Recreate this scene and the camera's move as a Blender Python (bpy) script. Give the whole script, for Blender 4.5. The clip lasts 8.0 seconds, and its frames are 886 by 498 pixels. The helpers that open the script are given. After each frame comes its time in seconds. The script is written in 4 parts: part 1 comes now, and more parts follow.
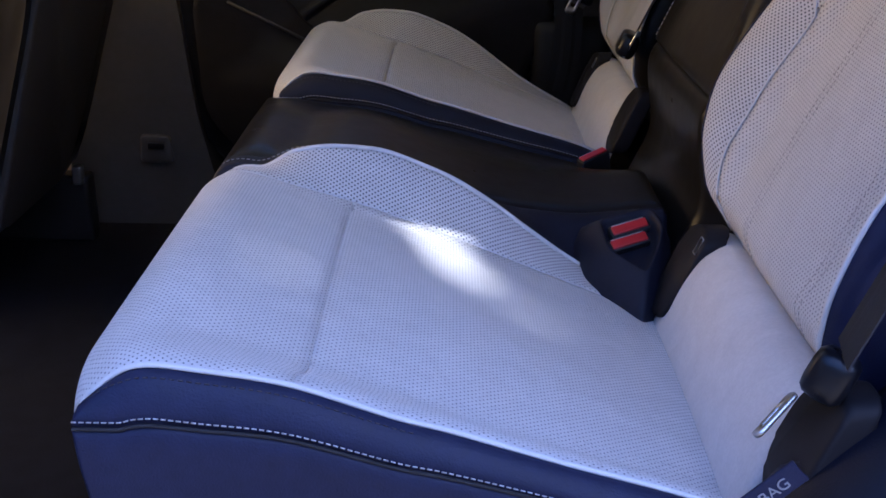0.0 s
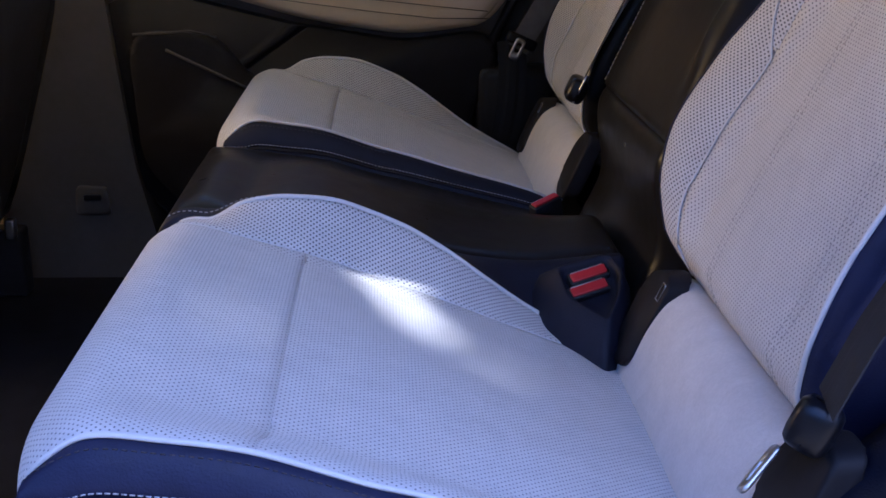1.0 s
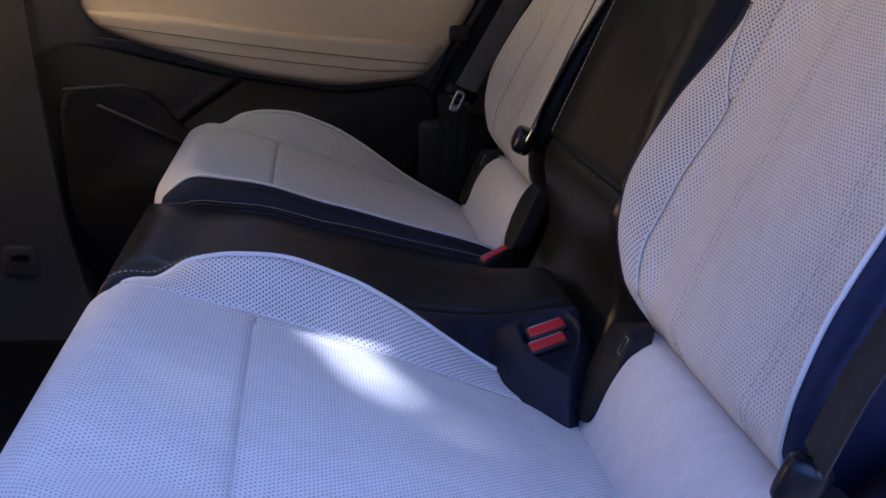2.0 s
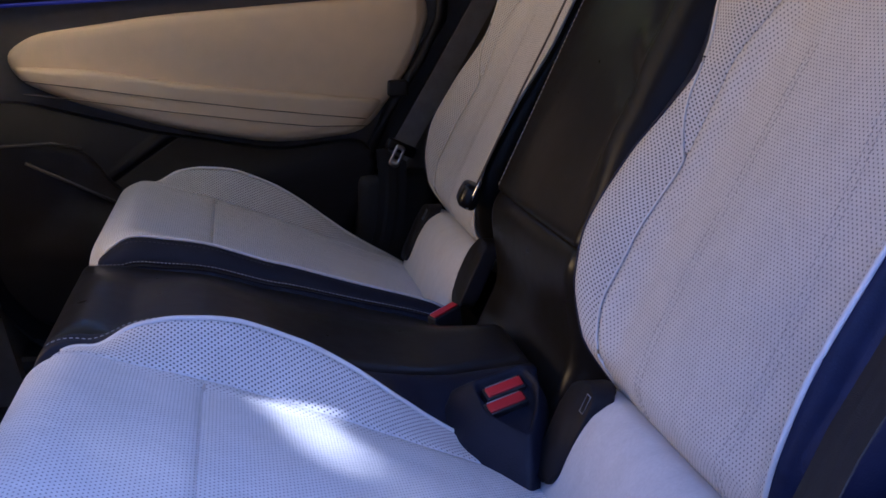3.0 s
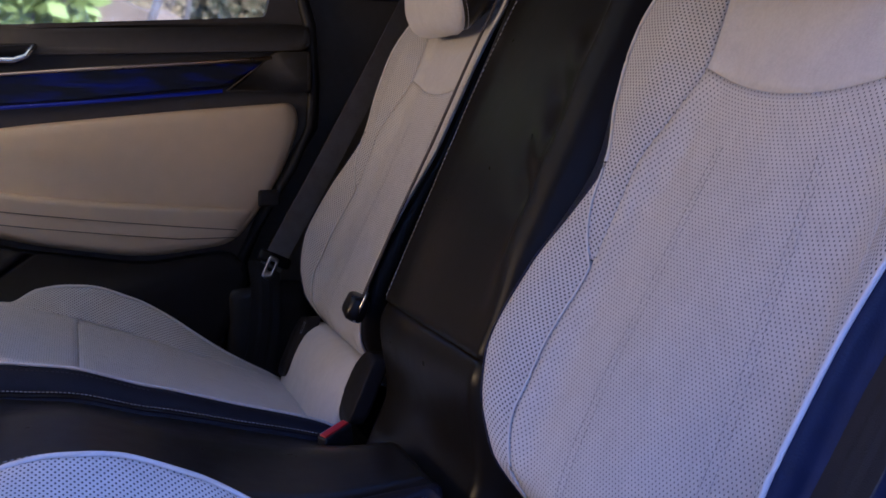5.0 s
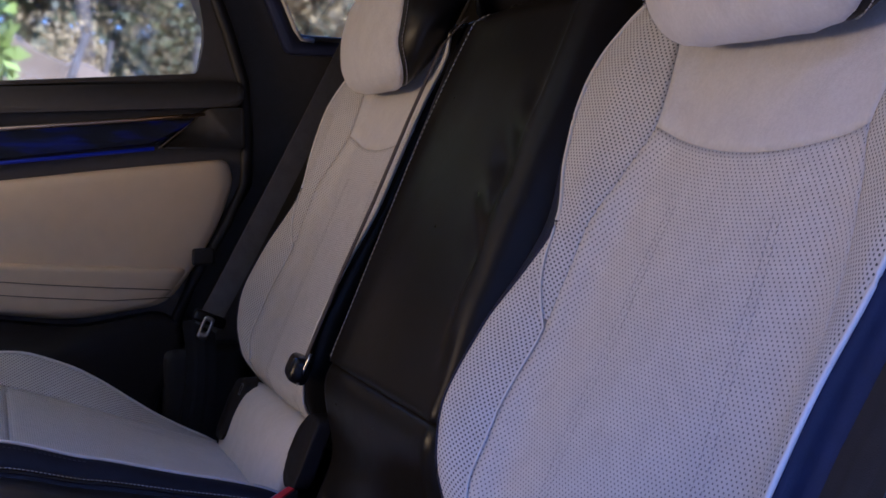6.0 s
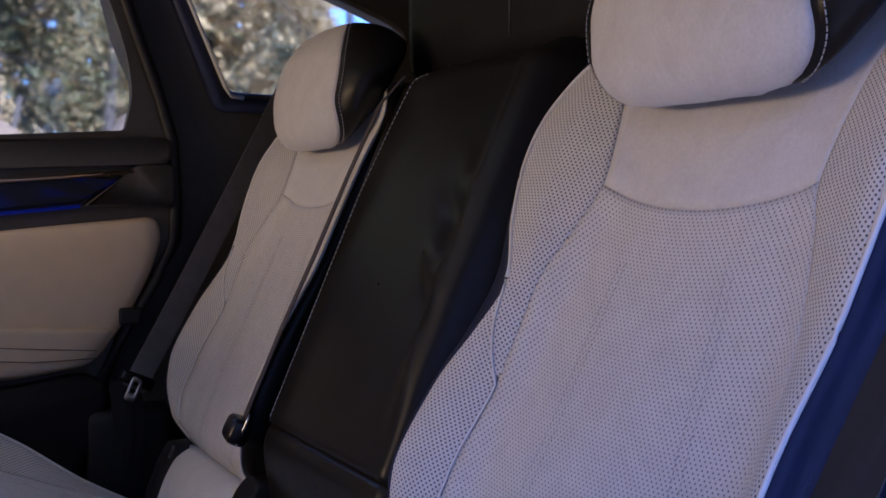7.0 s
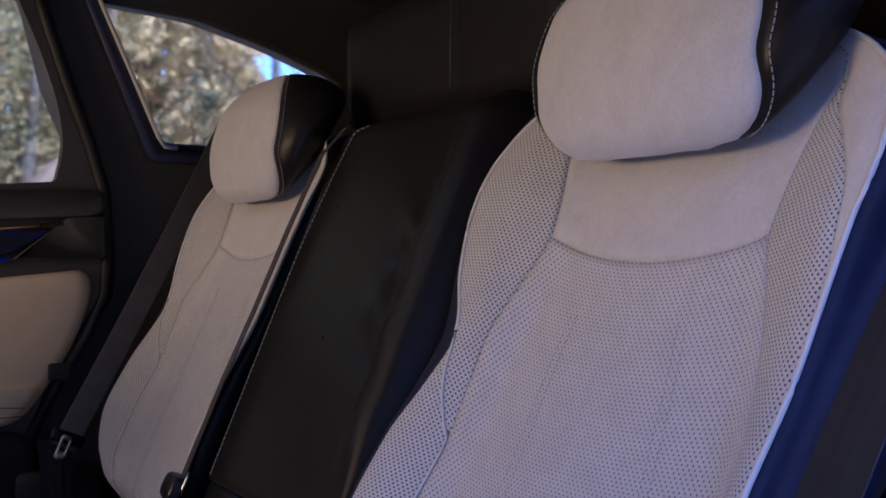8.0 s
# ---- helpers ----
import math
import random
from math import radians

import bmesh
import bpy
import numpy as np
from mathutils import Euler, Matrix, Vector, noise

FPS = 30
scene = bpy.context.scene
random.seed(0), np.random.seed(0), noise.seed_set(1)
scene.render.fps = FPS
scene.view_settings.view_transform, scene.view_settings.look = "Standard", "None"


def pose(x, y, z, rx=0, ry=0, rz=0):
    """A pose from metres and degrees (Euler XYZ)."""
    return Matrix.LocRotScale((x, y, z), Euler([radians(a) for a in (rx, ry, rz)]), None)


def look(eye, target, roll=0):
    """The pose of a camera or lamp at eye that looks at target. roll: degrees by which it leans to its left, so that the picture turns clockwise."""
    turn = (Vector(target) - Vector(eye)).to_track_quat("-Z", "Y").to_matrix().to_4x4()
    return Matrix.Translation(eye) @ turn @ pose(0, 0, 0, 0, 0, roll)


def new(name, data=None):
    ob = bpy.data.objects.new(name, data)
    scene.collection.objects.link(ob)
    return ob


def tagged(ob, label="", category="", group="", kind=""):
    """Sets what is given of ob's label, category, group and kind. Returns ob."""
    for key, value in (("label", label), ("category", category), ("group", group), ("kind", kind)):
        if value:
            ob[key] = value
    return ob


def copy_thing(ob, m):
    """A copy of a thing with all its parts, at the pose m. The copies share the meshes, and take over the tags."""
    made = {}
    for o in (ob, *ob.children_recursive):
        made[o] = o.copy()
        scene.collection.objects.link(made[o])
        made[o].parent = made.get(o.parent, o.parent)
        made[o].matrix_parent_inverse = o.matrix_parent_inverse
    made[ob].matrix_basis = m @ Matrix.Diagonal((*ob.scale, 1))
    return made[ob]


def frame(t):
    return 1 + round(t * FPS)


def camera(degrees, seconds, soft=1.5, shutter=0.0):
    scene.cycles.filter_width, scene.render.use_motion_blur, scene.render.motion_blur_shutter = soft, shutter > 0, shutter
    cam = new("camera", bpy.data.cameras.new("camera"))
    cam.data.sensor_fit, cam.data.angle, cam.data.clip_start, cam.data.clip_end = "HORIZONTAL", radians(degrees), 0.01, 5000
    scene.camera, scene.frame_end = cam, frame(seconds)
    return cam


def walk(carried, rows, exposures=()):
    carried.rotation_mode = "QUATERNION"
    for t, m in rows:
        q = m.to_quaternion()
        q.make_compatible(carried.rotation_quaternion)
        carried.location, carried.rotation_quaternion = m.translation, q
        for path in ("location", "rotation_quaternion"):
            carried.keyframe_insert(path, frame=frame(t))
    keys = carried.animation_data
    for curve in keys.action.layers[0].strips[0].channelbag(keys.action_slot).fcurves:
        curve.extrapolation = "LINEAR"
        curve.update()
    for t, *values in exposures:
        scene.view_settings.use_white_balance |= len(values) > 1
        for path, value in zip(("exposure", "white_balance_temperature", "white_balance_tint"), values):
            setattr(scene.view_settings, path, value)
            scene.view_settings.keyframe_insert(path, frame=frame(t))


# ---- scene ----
cam = camera(44.0, 8.0, soft=1.6)
PATH = [
    (0, (0.2678, -1.1463, 1.0276), (0.2611, -0.2154, 0.6625), 0.66),
    (0.5, (0.2599, -1.1333, 1.0228), (0.2799, -0.1951, 0.6773), 0.79),
    (1, (0.2503, -1.1184, 1.0220), (0.3013, -0.1743, 0.6963), 0.77),
    (1.5, (0.2404, -1.1028, 1.0178), (0.3235, -0.1533, 0.7150), 0.87),
    (3, (0.2094, -1.0603, 1.0135), (0.3931, -0.1051, 0.7816), 0.91),
    (3.5, (0.2017, -1.0466, 1.0114), (0.4182, -0.0927, 0.8038), 0.91),
    (4, (0.1945, -1.0325, 1.0082), (0.4460, -0.0817, 0.8271), 0.86),
    (4.5, (0.1858, -1.0215, 1.0082), (0.4714, -0.0761, 0.8511), 0.85),
    (6, (0.1646, -0.9885, 1.0210), (0.5479, -0.0695, 0.9288), -0.10),
    (6.5, (0.1497, -0.9829, 1.0208), (0.5701, -0.0780, 0.9543), -0.07),
    (7, (0.1367, -0.9768, 1.0237), (0.5936, -0.0883, 0.9810), -0.26),
    (7.5, (0.1287, -0.9711, 1.0279), (0.6163, -0.0983, 1.0052), -0.57),
    (8, (0.1223, -0.9647, 1.0286), (0.6390, -0.1085, 1.0282), -0.66),
]
walk(cam, [(t, look(eye, target, roll)) for t, eye, target, roll in PATH], [(0.0, 2.27, 4360, 26), (3.0, 2.12, 4080, 31), (6.0, 1.95, 3970, 34), (8.0, 1.90, 4030, 34)])

# ---- light ----
SUN_ELEV, SUN_AZ = 46.0, 298.0
world = bpy.data.worlds.new("sky")
scene.world = world
world.use_nodes = True
wn = world.node_tree
sky = wn.nodes.new("ShaderNodeTexSky")
sky.sky_type, sky.sun_disc = "NISHITA", False
sky.sun_elevation, sky.sun_rotation = radians(SUN_ELEV), radians(90 - SUN_AZ)
wn.links.new(sky.outputs[0], wn.nodes["Background"].inputs[0])
wn.nodes["Background"].inputs[1].default_value = 0.11
sun_dir = Vector((math.cos(radians(SUN_ELEV)) * math.cos(radians(SUN_AZ)), math.cos(radians(SUN_ELEV)) * math.sin(radians(SUN_AZ)), math.sin(radians(SUN_ELEV))))
sun = new("sun", bpy.data.lights.new("sun", "SUN"))
sun.data.energy, sun.data.angle, sun.data.color = 3.6, radians(0.55), (1.0, 0.83, 0.50)
sun.matrix_world = look(sun_dir * 30, (0, 0, 0))


# unseen warm lamp added ahead of the front seats to warm the upper backrests
front_fill = new("windscreen_daylight", bpy.data.lights.new("windscreen_daylight", "AREA"))
front_fill.data.shape, front_fill.data.size, front_fill.data.size_y = "RECTANGLE", 1.25, 0.30
front_fill.data.energy, front_fill.data.color = 4.8, (1.0, 0.55, 0.11)
front_fill.matrix_world = look((-1.45, 0.0, 1.20), (0.6, 0.0, 1.05))

# unseen warm lamp added under the roof glass as extra light from above
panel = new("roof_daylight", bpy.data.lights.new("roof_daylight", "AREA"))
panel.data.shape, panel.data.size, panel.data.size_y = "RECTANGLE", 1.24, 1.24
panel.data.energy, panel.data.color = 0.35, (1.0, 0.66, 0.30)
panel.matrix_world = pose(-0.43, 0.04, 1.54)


# ---- materials ----
def mat(name, color, rough=0.5, metal=0.0, vary=0.15, scale=60.0, bump=0.0, bump_scale=400.0, coat=0.0, sheen=0.0, spec=0.5):
    m = bpy.data.materials.new(name)
    m.use_nodes = True
    nt, b = m.node_tree, m.node_tree.nodes["Principled BSDF"]
    L, N = nt.links.new, nt.nodes.new
    tc = N("ShaderNodeTexCoord")
    fine, broad = N("ShaderNodeTexNoise"), N("ShaderNodeTexNoise")
    fine.inputs["Scale"].default_value, broad.inputs["Scale"].default_value = scale, scale / 9
    fine.inputs["Detail"].default_value = 6
    for n in (fine, broad):
        L(tc.outputs["Object"], n.inputs["Vector"])
    add = N("ShaderNodeMath")
    L(fine.outputs[0], add.inputs[0]), L(broad.outputs[0], add.inputs[1])
    rng = N("ShaderNodeMapRange")
    rng.inputs["From Min"].default_value, rng.inputs["From Max"].default_value = 0.6, 1.4
    rng.inputs["To Min"].default_value, rng.inputs["To Max"].default_value = 1 - vary, 1 + vary
    L(add.outputs[0], rng.inputs[0])
    mul = N("ShaderNodeVectorMath")
    mul.operation = "SCALE"
    mul.inputs[0].default_value = color
    L(rng.outputs[0], mul.inputs["Scale"])
    L(mul.outputs[0], b.inputs["Base Color"])
    rr = N("ShaderNodeMapRange")
    rr.inputs["To Min"].default_value, rr.inputs["To Max"].default_value = max(0.02, rough - 0.08), min(1, rough + 0.08)
    L(fine.outputs[0], rr.inputs[0])
    L(rr.outputs[0], b.inputs["Roughness"])
    b.inputs["Metallic"].default_value = metal
    b.inputs["Coat Weight"].default_value = coat
    b.inputs["Specular IOR Level"].default_value = spec
    b.inputs["Sheen Weight"].default_value = sheen
    if bump:
        grain = N("ShaderNodeTexNoise")
        grain.inputs["Scale"].default_value = bump_scale
        L(tc.outputs["Object"], grain.inputs["Vector"])
        bp = N("ShaderNodeBump")
        bp.inputs["Strength"].default_value, bp.inputs["Distance"].default_value = bump, 0.001
        L(grain.outputs[0], bp.inputs["Height"])
        L(bp.outputs[0], b.inputs["Normal"])
    return m


def brushed(m):
    """Suede nap: soft patches where the pile lies another way, stretched along the stroke."""
    nt, b = m.node_tree, m.node_tree.nodes["Principled BSDF"]
    L, N = nt.links.new, nt.nodes.new
    tc, mp = N("ShaderNodeTexCoord"), N("ShaderNodeMapping")
    mp.inputs["Scale"].default_value = (1.0, 1.3, 1.0)
    mp.inputs["Rotation"].default_value = (0.0, 0.3, 0.6)
    nap, mott = N("ShaderNodeTexNoise"), N("ShaderNodeTexNoise")
    nap.inputs["Scale"].default_value, nap.inputs["Detail"].default_value, nap.inputs["Distortion"].default_value = 26, 8, 1.2
    mott.inputs["Scale"].default_value, mott.inputs["Detail"].default_value = 320, 3
    L(tc.outputs["Object"], mp.inputs[0])
    for n in (nap, mott):
        L(mp.outputs[0], n.inputs["Vector"])
    r1, r2 = N("ShaderNodeMapRange"), N("ShaderNodeMapRange")
    for r, lo, hi in ((r1, 0.965, 1.035), (r2, 0.96, 1.04)):
        r.inputs["From Min"].default_value, r.inputs["From Max"].default_value = 0.35, 0.65
        r.inputs["To Min"].default_value, r.inputs["To Max"].default_value = lo, hi
    L(nap.outputs[0], r1.inputs[0]), L(mott.outputs[0], r2.inputs[0])
    both, out = N("ShaderNodeMath"), N("ShaderNodeVectorMath")
    both.operation, out.operation = "MULTIPLY", "SCALE"
    L(r1.outputs[0], both.inputs[0]), L(r2.outputs[0], both.inputs[1])
    L(b.inputs["Base Color"].links[0].from_socket, out.inputs[0])
    L(both.outputs[0], out.inputs["Scale"])
    L(out.outputs[0], b.inputs["Base Color"])
    return m


def perforated(name, color, pitch, radius, rough=0.85, sheen=0.3, hole=0.06):
    """Suede with a staggered lattice of punched holes, laid out in metres on the surface."""
    m = brushed(mat(name, color, rough, vary=0.05, scale=45, bump=0.25, bump_scale=900, sheen=sheen, spec=0.25))
    nt, b = m.node_tree, m.node_tree.nodes["Principled BSDF"]
    L, N = nt.links.new, nt.nodes.new
    uv, sep = N("ShaderNodeUVMap"), N("ShaderNodeSeparateXYZ")
    uv.uv_map = "UVMap"
    L(uv.outputs[0], sep.inputs[0])

    def math_node(op, a, c=None, d=None):
        n = N("ShaderNodeMath")
        n.operation = op
        for i, q in enumerate((a, c, d)):
            if q is None:
                continue
            if isinstance(q, (int, float)):
                n.inputs[i].default_value = q
            else:
                L(q, n.inputs[i])
        return n.outputs[0]

    def cell(shift):
        fx = math_node("SUBTRACT", math_node("FRACT", math_node("MULTIPLY_ADD", sep.outputs[0], 1 / pitch, shift)), 0.5)
        fy = math_node("SUBTRACT", math_node("FRACT", math_node("MULTIPLY_ADD", sep.outputs[1], 1 / (pitch * 1.2), shift)), 0.5)
        fy = math_node("MULTIPLY", fy, 1.2)
        return math_node("SQRT", math_node("ADD", math_node("MULTIPLY", fx, fx), math_node("MULTIPLY", fy, fy)))

    dist = math_node("MINIMUM", cell(0.0), cell(0.5))
    rng = N("ShaderNodeMapRange")
    rng.interpolation_type = "SMOOTHSTEP"
    rng.inputs["From Min"].default_value, rng.inputs["From Max"].default_value = radius / pitch * 0.7, radius / pitch * 1.3
    L(dist, rng.inputs[0])
    mix = N("ShaderNodeMix")
    mix.data_type = "RGBA"
    mix.inputs["A"].default_value = (hole, hole, hole * 1.08, 1)
    old = b.inputs["Base Color"].links[0].from_socket
    L(rng.outputs[0], mix.inputs["Factor"])
    L(old, mix.inputs["B"])
    L(mix.outputs["Result"], b.inputs["Base Color"])
    bp = N("ShaderNodeBump")
    bp.inputs["Strength"].default_value, bp.inputs["Distance"].default_value = 0.6, 0.001
    L(rng.outputs[0], bp.inputs["Height"])
    L(b.inputs["Normal"].links[0].from_socket, bp.inputs["Normal"])
    L(bp.outputs[0], b.inputs["Normal"])
    return m


LIGHT = (0.60, 0.585, 0.58)
M_SUEDE = brushed(mat("light_suede", LIGHT, 0.85, vary=0.06, scale=45, bump=0.3, bump_scale=900, sheen=0.3, spec=0.25))
M_PERF = perforated("perforated_suede", LIGHT, 0.0045, 0.00082)
M_PERF_FINE = perforated("fine_perforated_suede", LIGHT, 0.0046, 0.00066, hole=0.12)
M_PIPE = mat("piping_leather", (0.64, 0.63, 0.62), 0.5, vary=0.05)
M_DARK = mat("dark_leather", (0.016, 0.018, 0.047), 0.48, vary=0.25, scale=80, bump=0.35, bump_scale=700, spec=0.22)
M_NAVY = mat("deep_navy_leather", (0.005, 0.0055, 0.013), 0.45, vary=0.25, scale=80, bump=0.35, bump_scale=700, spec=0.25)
# Darker copy of the dark leather, with the shade put into its colour
M_DARK_SHADED = mat("shaded_dark_leather", (0.014, 0.0145, 0.025), 0.55, vary=0.25, scale=80, bump=0.35, bump_scale=700, spec=0.2)
M_COVER = mat("matt_black_plastic", (0.013, 0.012, 0.014), 0.55, vary=0.2, scale=120, spec=0.16)
M_GRIP = mat("glossy_belt_plastic", (0.007, 0.007, 0.010), 0.3, vary=0.2, scale=120, spec=0.3)
M_GLOSS = mat("smooth_dark_leather", (0.014, 0.0130, 0.0132), 0.31, vary=0.15, scale=50, bump=0.05, bump_scale=300, spec=0.19)
M_PLASTIC = mat("black_plastic", (0.016, 0.0155, 0.018), 0.5, vary=0.2, scale=120, bump=0.2, bump_scale=900, spec=0.3)
M_TRIM = mat("soft_dark_trim", (0.056, 0.051, 0.047), 0.6, vary=0.2, scale=90, bump=0.3, bump_scale=800)
M_CARPET = mat("dark_carpet", (0.006, 0.006, 0.009), 0.95, vary=0.4, scale=300, bump=1.0, bump_scale=600, spec=0.15)
M_LINER = mat("headliner_fabric", (0.044, 0.040, 0.038), 0.9, vary=0.25, scale=200, bump=0.4, bump_scale=900)
M_BEIGE = mat("pale_door_leather", (0.64, 0.52, 0.34), 0.6, vary=0.06, scale=40, bump=0.3, bump_scale=700)
M_CHROME = mat("chrome", (0.75, 0.75, 0.76), 0.18, 1.0, vary=0.05)
M_STEEL = mat("brushed_steel", (0.55, 0.55, 0.56), 0.35, 1.0, vary=0.1)
M_RED = mat("red_plastic", (0.42, 0.02, 0.022), 0.4, vary=0.1, scale=150)
# One webbing, three tones: how each belt catches light is in the colour
M_WEB_SHEEN = mat("sheen_belt_webbing", (0.15, 0.14, 0.135), 0.75, vary=0.2, scale=500, bump=0.6, bump_scale=1500)
M_WEB_MID = mat("grey_belt_webbing", (0.055, 0.047, 0.053), 0.7, vary=0.2, scale=500, bump=0.6, bump_scale=1500)
M_WEB_DARK = mat("dark_belt_webbing", (0.018, 0.017, 0.020), 0.75, vary=0.2, scale=500, bump=0.6, bump_scale=1500)
M_THREAD = mat("pale_thread", (0.38, 0.38, 0.41), 0.7, vary=0.1)
M_SEAM = mat("seam_thread", (0.44, 0.43, 0.44), 0.8, vary=0.1)
M_WOOD = mat("black_veneer", (0.006, 0.007, 0.016), 0.4, vary=0.3, scale=60, spec=0.3)
M_BRONZE = mat("bronze_trim", (0.62, 0.47, 0.33), 0.3, 1.0, vary=0.1)
# Navy here holds the blue sheen of light on the frame
M_FRAME = mat("blue_lit_window_frame", (0.030, 0.035, 0.085), 0.45, vary=0.15, scale=80)
M_LINE = mat("sewn_crease", (0.10, 0.085, 0.075), 0.8, vary=0.1)
M_PAPER = mat("grey_print", (0.26, 0.26, 0.28), 0.6)
M_PAINT = mat("dark_blue_paint", (0.010, 0.014, 0.05), 0.25, coat=1.0)
M_ROCK = mat("pale_rock", (0.16, 0.112, 0.060), 0.9, vary=0.35, scale=6, bump=0.8, bump_scale=30)
M_SOIL = mat("dry_ground", (0.17, 0.145, 0.12), 0.95, vary=0.3, scale=3, bump=0.7, bump_scale=40)
M_LEAF = mat("green_leaves", (0.130, 0.124, 0.032), 0.6, vary=0.4, scale=3)
M_LEAF_DRY = mat("olive_leaves", (0.38, 0.275, 0.100), 0.7, vary=0.4, scale=3)
M_LEAF_YELLOW = mat("yellow_green_leaves", (0.27, 0.32, 0.05), 0.6, vary=0.3, scale=3)
M_LEAF_DARK = mat("dark_green_leaves", (0.080, 0.082, 0.028), 0.6, vary=0.4, scale=3)
M_BARK = mat("grey_bark", (0.075, 0.060, 0.045), 0.9, vary=0.4, scale=12, bump=0.8, bump_scale=60)

M_GLASS = bpy.data.materials.new("window_glass")
M_GLASS.use_nodes = True
gb = M_GLASS.node_tree.nodes["Principled BSDF"]
gb.inputs["Base Color"].default_value = (0.90, 0.92, 0.90, 1)
gb.inputs["Roughness"].default_value, gb.inputs["IOR"].default_value = 0.05, 1.45
gb.inputs["Transmission Weight"].default_value = 1.0

# Tint picked to warm the light; the roof glass is out of view
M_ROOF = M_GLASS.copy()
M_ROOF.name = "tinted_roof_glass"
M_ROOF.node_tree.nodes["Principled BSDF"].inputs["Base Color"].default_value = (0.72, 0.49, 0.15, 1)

M_GLOW = bpy.data.materials.new("blue_ambient_light")
M_GLOW.use_nodes = True
ge = M_GLOW.node_tree.nodes["Principled BSDF"]
ge.inputs["Base Color"].default_value = (0.02, 0.03, 0.3, 1)
ge.inputs["Emission Color"].default_value = (0.02, 0.05, 0.75, 1)
ge.inputs["Emission Strength"].default_value = 0.007


def backlit(m, color, strength):
    """Light that shows through a veneer in streaks along its length."""
    nt, b = m.node_tree, m.node_tree.nodes["Principled BSDF"]
    tc, mp, n, r = (nt.nodes.new(k) for k in ("ShaderNodeTexCoord", "ShaderNodeMapping", "ShaderNodeTexNoise", "ShaderNodeMapRange"))
    mp.inputs["Scale"].default_value = (14, 1, 120)
    mp.inputs["Rotation"].default_value = (0, 0.075, 0)
    n.inputs["Scale"].default_value, n.inputs["Detail"].default_value = 1.0, 4
    r.inputs["From Min"].default_value, r.inputs["From Max"].default_value = 0.48, 0.72
    r.inputs["To Max"].default_value = strength
    nt.links.new(tc.outputs["Object"], mp.inputs[0]), nt.links.new(mp.outputs[0], n.inputs["Vector"])
    nt.links.new(n.outputs[0], r.inputs[0]), nt.links.new(r.outputs[0], b.inputs["Emission Strength"])
    b.inputs["Emission Color"].default_value = color


backlit(M_WOOD, (0.02, 0.05, 0.75, 1), 0.008)


# ---- mesh helpers ----
def part(name, bm, material, parent=None, label="", smooth=True):
    me = bpy.data.meshes.new(name)
    bmesh.ops.recalc_face_normals(bm, faces=bm.faces)
    bm.to_mesh(me)
    bm.free()
    me.materials.append(material)
    if any(f.material_index for f in me.polygons):
        me.materials.append(M_SUEDE if material in (M_PERF, M_PERF_FINE) else material)
    if smooth:
        me.shade_smooth()
    ob = new(name, me)
    ob.parent = parent
    return tagged(ob, label)


def thing(name, label, category, group="", kind="", at=(0, 0, 0)):
    ob = new(name)
    ob.empty_display_size = 0.05
    ob.location = at
    return tagged(ob, label, category, group, kind)


def interp(x, pts):
    """Smooth interpolation through (x, y) pairs."""
    xs = [p[0] for p in pts]
    ys = [p[1] for p in pts]
    n = len(xs)
    if x <= xs[0]:
        return ys[0]
    if x >= xs[-1]:
        return ys[-1]
    i = max(j for j in range(n - 1) if xs[j] <= x)
    d = [(ys[j + 1] - ys[j]) / (xs[j + 1] - xs[j]) for j in range(n - 1)]

    def slope(j):
        if j in (0, n - 1):
            return d[0] if j == 0 else d[-1]
        return 0 if d[j - 1] * d[j] <= 0 else 2 * d[j - 1] * d[j] / (d[j - 1] + d[j])

    h = xs[i + 1] - xs[i]
    s = (x - xs[i]) / h
    a, b = slope(i) * h, slope(i + 1) * h
    return (2 * s**3 - 3 * s**2 + 1) * ys[i] + (s**3 - 2 * s**2 + s) * a + (3 * s**2 - 2 * s**3) * ys[i + 1] + (s**3 - s**2) * b


def steps(a, b, n):
    return [a + (b - a) * i / n for i in range(n + 1)]


